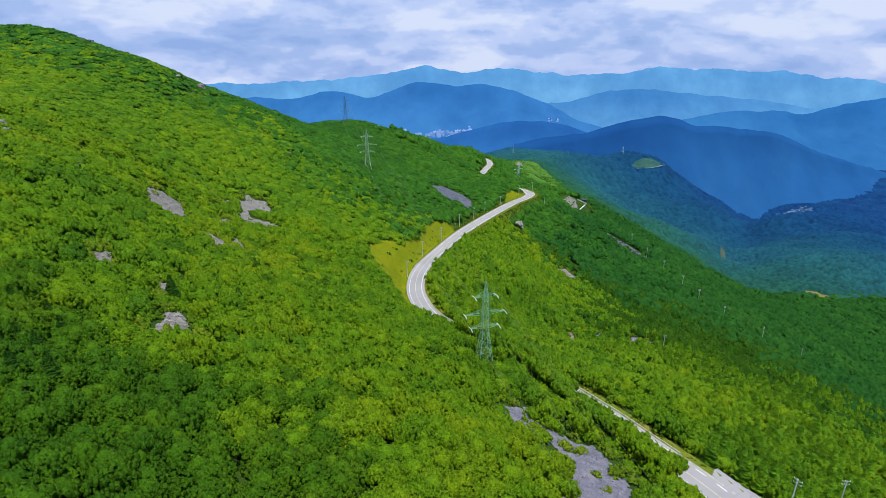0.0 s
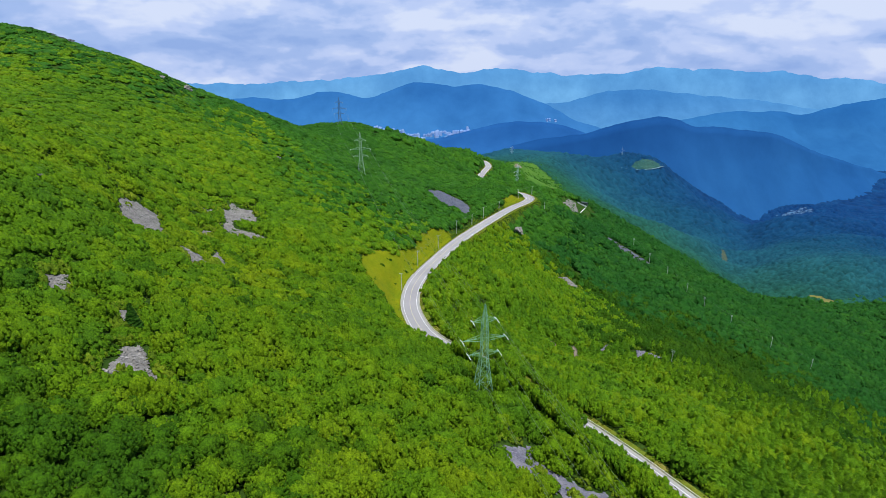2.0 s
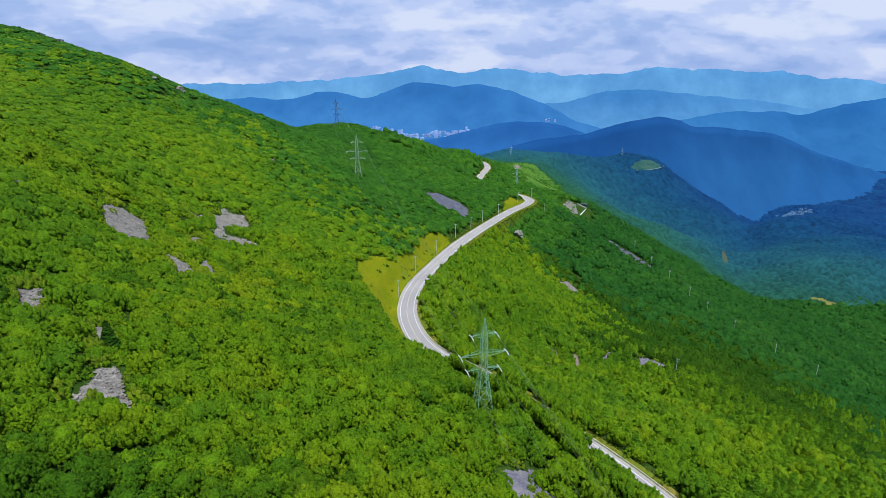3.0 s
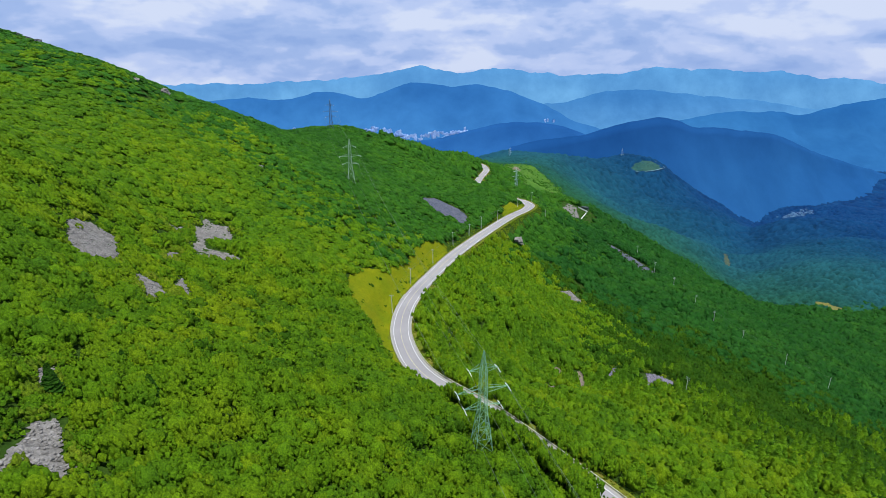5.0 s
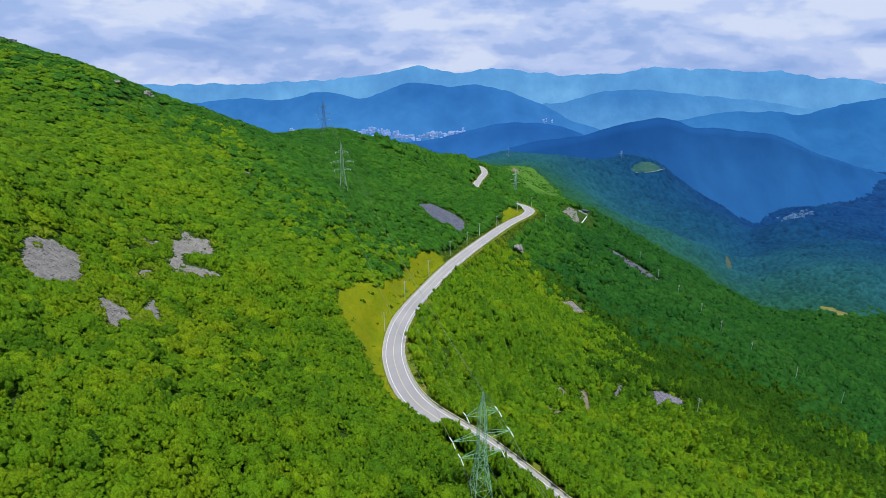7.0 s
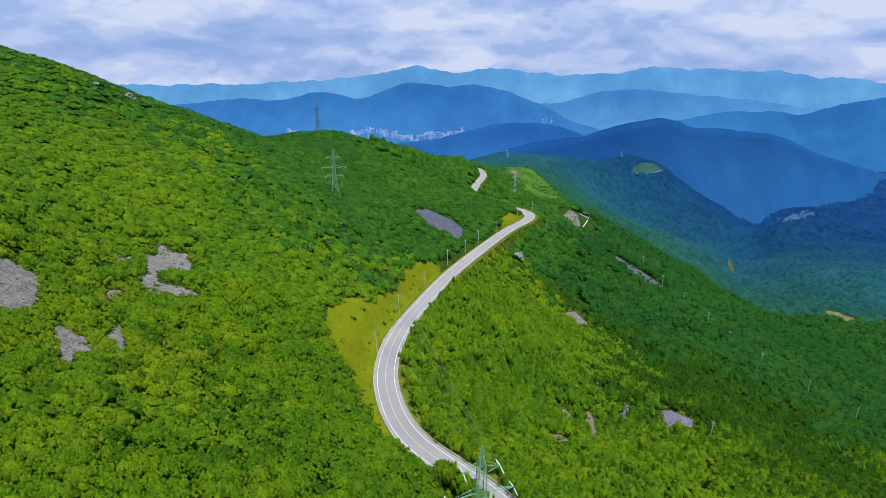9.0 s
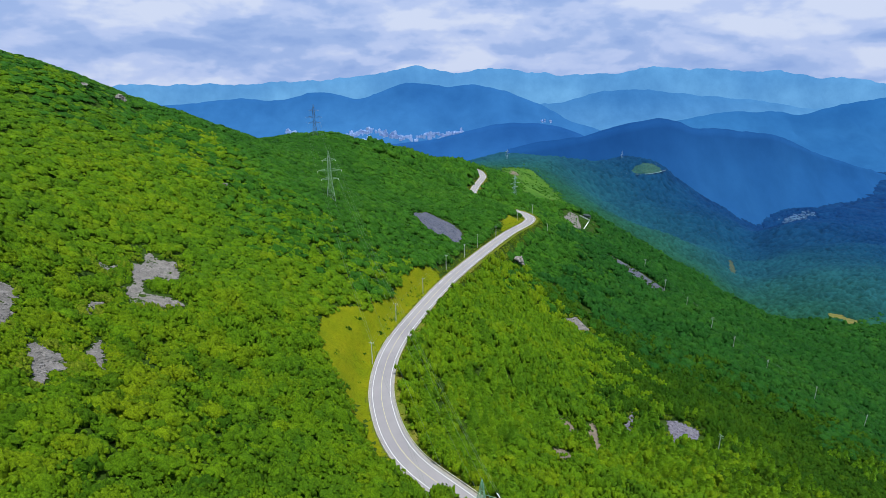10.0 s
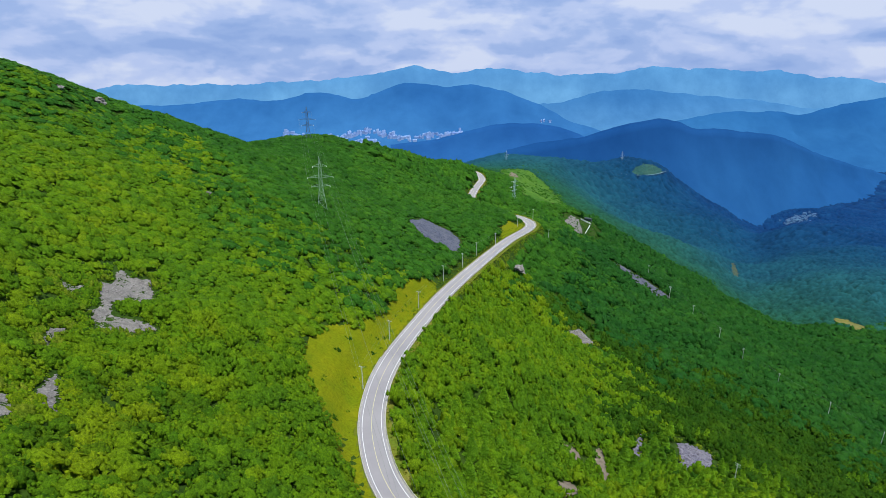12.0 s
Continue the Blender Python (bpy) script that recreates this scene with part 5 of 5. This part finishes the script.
green_tower.matrix_basis = pose(*T_NEAR, ground_at(*T_NEAR), 0, 0, turned(*T_NEAR, T_MID))
grey_tower = make_tower(M_GREY_STEEL, "pale grey-green lattice power tower on the wooded slope", 0.12)
grey_tower.matrix_basis = pose(*T_MID, ground_at(*T_MID), 0, 0, turned(*T_MID, T_SKY))
places = {T_NEAR: green_tower, T_MID: grey_tower}
places[T_BACK] = copy_thing(green_tower, pose(*T_BACK, ground_at(*T_BACK), 0, 0, turned(*T_BACK, T_NEAR)))
dark_tower = make_tower(M_DARK_STEEL, "lattice power tower standing on the ridge, steel darkened as if backlit", 0.17)
dark_tower.matrix_basis = pose(*T_SKY, ground_at(*T_SKY), 0, 0, turned(*T_SKY, (-160, 830)))
places[T_SKY] = dark_tower
pale_tower = make_tower(M_PALE_STEEL, "distant pale lattice power tower on a wooded hill", 0.09)
for k, (x, y, lift) in enumerate(((200, 1560, 2), (110, 791, 0), (548, 1672, 0), (1146, 2119, 0))):
    m = pose(x, y, ground_at(x, y) + lift, 0, 0, 40)
    if k:
        copy_thing(pale_tower, m)
    else:
        pale_tower.matrix_basis = m


def wire(name, a, b, sag, radius, label, material_=None):
    """A wire that hangs between two points."""
    cu = bpy.data.curves.new(name, "CURVE")
    cu.dimensions, cu.bevel_depth, cu.bevel_resolution = "3D", radius, 0
    sp = cu.splines.new("POLY")
    n = 18
    sp.points.add(n)
    for i in range(n + 1):
        u = i / n
        p = Vector(a).lerp(Vector(b), u)
        sp.points[i].co = (p.x, p.y, p.z - 4 * sag * u * (1 - u), 1)
    cu.materials.append(material_ or M_WIRE)
    return tagged(new(name, cu), label, "cable", "wires of the power line")


LINE = [T_BACK, T_NEAR, T_MID, T_SKY]
for p, q in zip(LINE, LINE[1:]):
    ends = []
    for t in (p, q):
        ends.append(places[t].matrix_basis)
    for z, reach in ARMS + [(31.0, 0.0)]:
        for sx in ((1, -1) if reach else (1,)):
            a = ends[0] @ Vector((sx * reach, 0.0, z - (0.2 if reach else 0)))
            b = ends[1] @ Vector((sx * reach, 0.0, z - (0.2 if reach else 0)))
            wire("power_cable", a, b, 7.0 if reach else 5.0, 0.022, "thin metal conductor of the overhead power line")


# ---- wooden and concrete poles ----
def make_pole(high, arms, label, material_):
    """A tapered pole with crossarms, pin insulators and a small transformer can."""
    pole = bpy.data.objects.new("utility_pole", None)
    scene.collection.objects.link(pole)
    bm = bmesh.new()
    bmesh.ops.create_cone(bm, cap_ends=True, segments=10, radius1=0.2, radius2=0.13, depth=high + 1, matrix=pose(0, 0, high / 2 - 0.5))
    part("shaft", bm, material_, pole)
    for k in range(arms):
        z = high - 0.35 - k * 1.1
        bm = bmesh.new()
        bmesh.ops.create_cube(bm, size=1, matrix=pose(0, 0.18, z) @ Matrix.Diagonal((2.2, 0.12, 0.14, 1)))
        bar(bm, (-0.8, 0.18, z), (0, 0.16, z - 0.7), 0.06)
        bar(bm, (0.8, 0.18, z), (0, 0.16, z - 0.7), 0.06)
        arm = part("crossarm", bm, M_GREY_STEEL, pole)
        for x in (-1.0, -0.35, 1.0):
            bm = bmesh.new()
            bmesh.ops.create_cone(bm, cap_ends=True, segments=8, radius1=0.1, radius2=0.06, depth=0.28, matrix=pose(x, 0.18, z + 0.2))
            part("insulator", bm, M_PORCELAIN, arm)
    return tagged(pole, label, "pole", "utility poles")


ROADSIDE = [(-20.4, 292), (-13.5, 335), (-1, 375), (13, 418), (26, 446), (37.5, 475), (54, 503), (79.5, 562), (99, 596), (106, 556)]
road_pole = make_pole(10.4, 1, "slender grey concrete utility pole beside the road", M_CONCRETE)
for k, (x, y) in enumerate(ROADSIDE):
    nx, ny = ROADSIDE[min(k + 1, 9)] if k < 9 else (79, 540)
    m = pose(x, y, ground_at(x, y), rng.uniform(-1, 1), rng.uniform(-1, 1), turned(x, y, (nx, ny)))
    if k:
        copy_thing(road_pole, m)
    else:
        road_pole.matrix_basis = m
for (ax, ay), (bx, by) in zip(ROADSIDE[:-2], ROADSIDE[1:-1]):
    for s in (-0.9, 0.9):
        wire("pole_wire", (ax + s, ay, ground_at(ax, ay) + 10.3), (bx + s, by, ground_at(bx, by) + 10.3), 0.6, 0.018, "thin wire between roadside poles")
DOWNHILL = [(90, 113), (113, 124), (131, 289), (291, 393), (271, 415), (245, 433), (235, 461), (231, 489), (229, 531), (226, 572), (233, 642)]
slope_pole = make_pole(13.5, 2, "pale concrete pole with two crossarms standing in a cutting through trees", M_CONCRETE)
for k, (x, y) in enumerate(DOWNHILL):
    nx, ny = DOWNHILL[min(k + 1, 10)] if k < 10 else (240, 700)
    m = pose(x, y, ground_at(x, y), rng.uniform(-2, 2), rng.uniform(-2, 2), turned(x, y, (nx, ny)))
    if k:
        copy_thing(slope_pole, m)
    else:
        slope_pole.matrix_basis = m
for (ax, ay), (bx, by) in zip(DOWNHILL[3:-1], DOWNHILL[4:]):
    for s in (-0.9, 0.9):
        wire("pole_wire", (ax, ay + s, ground_at(ax, ay) + 13.3), (bx, by + s, ground_at(bx, by) + 13.3), 0.8, 0.018, "thin wire between poles on the slope")


# ---- guard rails ----
def guard_rail(first, last, offset, label):
    """A steel beam on posts along the road between two indices of its line."""
    rail = bpy.data.objects.new("guard_rail", None)
    scene.collection.objects.link(rail)
    p = ROAD[first:last]
    t = np.gradient(p[:, :2], axis=0)
    t /= np.linalg.norm(t, axis=1)[:, None]
    n = np.column_stack([t[:, 1], -t[:, 0]])
    xy = p[:, :2] + n * offset
    section = [(-0.04, 0.45), (0.05, 0.52), (-0.02, 0.6), (0.05, 0.68), (-0.04, 0.75), (-0.09, 0.75), (-0.09, 0.45)]
    v = np.concatenate([np.column_stack([xy + n * a * np.sign(-offset), p[:, 2] + b]) for a, b in section])
    m, c = len(p), len(section)
    f = np.array([(j * m + i, j * m + i + 1, ((j + 1) % c) * m + i + 1, ((j + 1) % c) * m + i) for j in range(c) for i in range(m - 1)])
    part("beam", fast_mesh(bpy.data.meshes.new("beam"), v, f), M_RAIL, rail)
    bm = bmesh.new()
    bmesh.ops.create_cone(bm, cap_ends=True, segments=8, radius1=0.07, radius2=0.07, depth=1.2, matrix=pose(0, 0, 0.25))
    shared = bpy.data.meshes.new("post")
    bm.to_mesh(shared)
    bm.free()
    shared.materials.append(M_GREY_STEEL)
    for i in range(0, m, 2):
        ob = part("post", shared, None, rail)
        ob.location = (xy[i, 0] + n[i, 0] * 0.1 * np.sign(offset), xy[i, 1] + n[i, 1] * 0.1 * np.sign(offset), p[i, 2])
    return tagged(rail, label, "guard rail")


def road_index(y):
    return int(np.abs(ROAD[:, 1] - y).argmin())


guard_rail(road_index(130), road_index(590), 4.75, "weathered steel guard rail on the valley side of the road")
guard_rail(road_index(232), road_index(318), -4.75, "weathered steel guard rail on the hill side of the bend")


# ---- rocks ----
def boulder(x, y, size, label, seed, flat=0.7, lift=0.3, rock=M_STONE):
    r = np.random.default_rng(seed)
    bm = bmesh.new()
    bmesh.ops.create_icosphere(bm, subdivisions=3, radius=size)
    for v in bm.verts:
        d = noise.fractal(v.co / size * 1.4 + Vector((seed, 0, 0)), 0.7, 2.1, 4) * 0.45
        cell = noise.cell(v.co / size * 1.7 + Vector((seed, 3, 1))) * 0.18
        v.co *= 0.9 + d + cell
        v.co.z *= flat
    me = bpy.data.meshes.new("boulder")
    bm.to_mesh(me)
    bm.free()
    me.materials.append(rock)
    ob = tagged(new("boulder", me), label, "rock", "rocks on the slope")
    ob.matrix_basis = pose(x, y, ground_at(x, y) + size * lift, r.uniform(-15, 15), r.uniform(-15, 15), r.uniform(0, 360))
    return ob


CREST_ROCK = "grey rock outcrop among trees on the ridge"
for k, (x, y, s, lb, lift) in enumerate([(70, 482, 3.8, "pale grey boulder in the forest below the road", 2.0), (73, 485, 2.4, "pale grey boulder in the forest below the road", 1.4),
        (-195, 421, 2.0, CREST_ROCK, 0.9), (-188, 443, 2.6, CREST_ROCK, 0.8), (-186, 443, 1.6, CREST_ROCK, 1.0), (-133, 198, 1.5, "pale boulder on the wooded slope", 1.4),
        (-163, 206, 1.6, "pale boulder on the wooded slope", 1.3), (-158, 201, 1.3, "pale boulder on the wooded slope", 1.5), (-108, 384, 1.5, "grey rock patch in the forest", 1.2)]):
    boulder(x, y, s, lb, k, lift=lift)
for k, (x, y, s) in enumerate(((-256, 424, 2.6), (-260, 422, 2.2), (-265, 420, 1.8), (-251, 427, 1.6))):
    boulder(x, y, s, "dark rock outcrop on the crest of the ridge", 40 + k, 0.5, 0.45, M_DARK_ROCK)


# ---- sheds on the spur, town and village ----
def gabled(x, y, z, w, d, h, turn, wall, roof, label, name="house", category="house", group=""):
    """A house: walls with window bays, and an overhanging pitched roof."""
    house = bpy.data.objects.new(name, None)
    scene.collection.objects.link(house)
    bm = bmesh.new()
    bmesh.ops.create_cube(bm, size=1, matrix=pose(0, 0, h / 2 - 1.5) @ Matrix.Diagonal((w, d, h + 3, 1)))
    part("wall", bm, wall, house)
    bm = bmesh.new()
    a, b, e = w / 2 + 0.4, d / 2 + 0.4, h + 0.25 * d
    v = [bm.verts.new(c) for c in ((-a, -b, h), (a, -b, h), (a, b, h), (-a, b, h), (-a, 0, e), (a, 0, e))]
    for f in ((0, 1, 5, 4), (2, 3, 4, 5), (0, 4, 3), (1, 2, 5), (0, 3, 2, 1)):
        bm.faces.new([v[i] for i in f])
    part("roof", bm, roof, house)
    house.matrix_basis = pose(x, y, z, 0, 0, turn)
    return tagged(house, label, category, group)


gabled(228, 860, ground_at(228, 860) + 1, 10, 5, 3, -38, M_DARK_ROOF, M_DARK_ROOF, "dark sheet-clad shed behind the quarry ground", "shed", "shed")
for k, (ax, ay, bx, by) in enumerate(((211, 838, 222, 824), (217, 812, 190, 738))):
    bm = bmesh.new()
    za, zb = ground_at(ax, ay) + 1.6, ground_at(bx, by) + 1.6
    n = 12
    for i in range(n):
        u0, u1 = i / n, (i + 0.96) / n
        a, b = Vector((ax, ay, za)).lerp(Vector((bx, by, zb)), u0), Vector((ax, ay, za)).lerp(Vector((bx, by, zb)), u1)
        m = Matrix.Translation((a + b) / 2) @ (b - a).to_track_quat("X", "Z").to_matrix().to_4x4() @ Matrix.Diagonal(((b - a).length, 0.5, 1.5, 1))
        bmesh.ops.create_cube(bm, size=1, matrix=m)
    me = bpy.data.meshes.new("retaining_wall")
    bm.to_mesh(me)
    bm.free()
    me.materials.append(M_WHITE_WALL)
    tagged(new("retaining_wall", me), "white concrete retaining wall by the quarry ground", "wall")


def block_of_flats(x, y, z, w, d, h, turn):
    """A far tower block: body with set-back lift house and banded storeys."""
    flats = bpy.data.objects.new("apartment_building", None)
    scene.collection.objects.link(flats)
    bm = bmesh.new()
    bmesh.ops.create_cube(bm, size=1, matrix=pose(0, 0, h / 2 - 10) @ Matrix.Diagonal((w, d, h + 20, 1)))
    storeys = max(3, int(h / 7))
    for i in range(storeys):
        bmesh.ops.create_cube(bm, size=1, matrix=pose(0, 0, (i + 0.9) * h / storeys) @ Matrix.Diagonal((w + 1.2, d + 1.2, 0.8, 1)))
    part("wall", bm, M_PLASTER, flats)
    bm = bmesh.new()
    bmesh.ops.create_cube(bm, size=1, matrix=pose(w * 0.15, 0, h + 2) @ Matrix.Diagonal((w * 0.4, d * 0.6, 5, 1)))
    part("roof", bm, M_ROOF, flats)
    flats.matrix_basis = pose(x, y, z, 0, 0, turn)
    return tagged(flats, "distant pale apartment building in the hazy town", "building", "buildings of the town")


def on_flank(a, b):
    """The place on the mountain's flank at a bearing (sideways, upwards)."""
    tx, tz = (flank[:, 0] - 4) / (flank[:, 1] - 58), (flank[:, 2] - 122) / (flank[:, 1] - 58)
    front = np.abs(tx - a) < 0.006
    k = np.flatnonzero(front)[np.abs(tz[front] - b).argmin()]
    return flank[k]


for i in range(210):
    u = rng.random()
    a = -0.27 + 0.345 * u
    b = -0.113 - 0.012 * abs(math.sin(u * 7)) - 0.007 * rng.random() - 0.010 * max(0, u - 0.75) * 4 * rng.random()
    x, y, z = on_flank(a, b)
    tall = rng.random() < 0.3
    w = rng.uniform(8, 26)
    block_of_flats(x + rng.uniform(-12, 12), y - 4, z, w, rng.uniform(9, 15), rng.uniform(10, 20) if tall else rng.uniform(4, 8), rng.uniform(-25, 25))
for i in range(22):
    x, y, z = on_flank(-0.113 + rng.normal(0, 0.010), -0.1335 + rng.normal(0, 0.002))
    block_of_flats(x, y - 4, z, rng.uniform(16, 38), rng.uniform(10, 18), rng.uniform(5, 9), rng.uniform(-20, 20))
for i in range(7):
    x, y, z = on_flank(0.196 + rng.normal(0, 0.004), -0.1011 + rng.normal(0, 0.0008))
    block_of_flats(x, y - 4, z, rng.uniform(8, 16), rng.uniform(8, 12), rng.uniform(5, 9), rng.uniform(-20, 20))
for i in range(110):
    u = rng.random() ** 1.4
    x, y = np.interp(u, (0, 0.4, 0.7, 1), (1290, 1340, 1385, 1440)) + rng.normal(0, 9), np.interp(u, (0, 0.4, 0.7, 1), (2004, 2030, 2052, 2078)) + rng.normal(0, 14)
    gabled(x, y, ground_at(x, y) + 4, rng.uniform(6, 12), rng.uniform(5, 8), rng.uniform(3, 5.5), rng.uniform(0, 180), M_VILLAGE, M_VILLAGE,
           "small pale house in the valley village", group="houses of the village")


# ---- the larger blocks of the nearest screes, one by one ----
def block_mesh(seed, stone):
    """An angular stone, about 1 m long."""
    r = np.random.default_rng(seed)
    bm = bmesh.new()
    bmesh.ops.create_icosphere(bm, subdivisions=1, radius=0.5)
    for v in bm.verts:
        v.co = Vector((v.co.x * 1.25, v.co.y, v.co.z * 0.6)) * r.uniform(0.75, 1.25)
    me = bpy.data.meshes.new("stone")
    bm.to_mesh(me)
    bm.free()
    me.materials.append(stone)
    return me


blocks = {stone: [block_mesh(k, stone) for k in range(5)] for stone in (M_STONE, M_SLATE)}
for index, count in ((0, 50), (2, 12), (3, 42), (4, 46), (5, 60), (6, 24), (7, 18), (13, 40)):
    bed, poly, stone = SCREE_BEDS[index]
    x, y = scatter_in(poly, count, -0.6)
    z = land_height(x, y)
    for i in range(len(x)):
        ob = new("stone", blocks[stone][i % 5])
        ob.parent = bed
        s = 0.4 + (0.9 if index == 5 else 0.5) * rng.random() ** 2
        ob.matrix_basis = pose(x[i], y[i], z[i] + 0.3, rng.uniform(-20, 20), rng.uniform(-20, 20), rng.uniform(0, 360)) @ Matrix.Scale(s, 4)
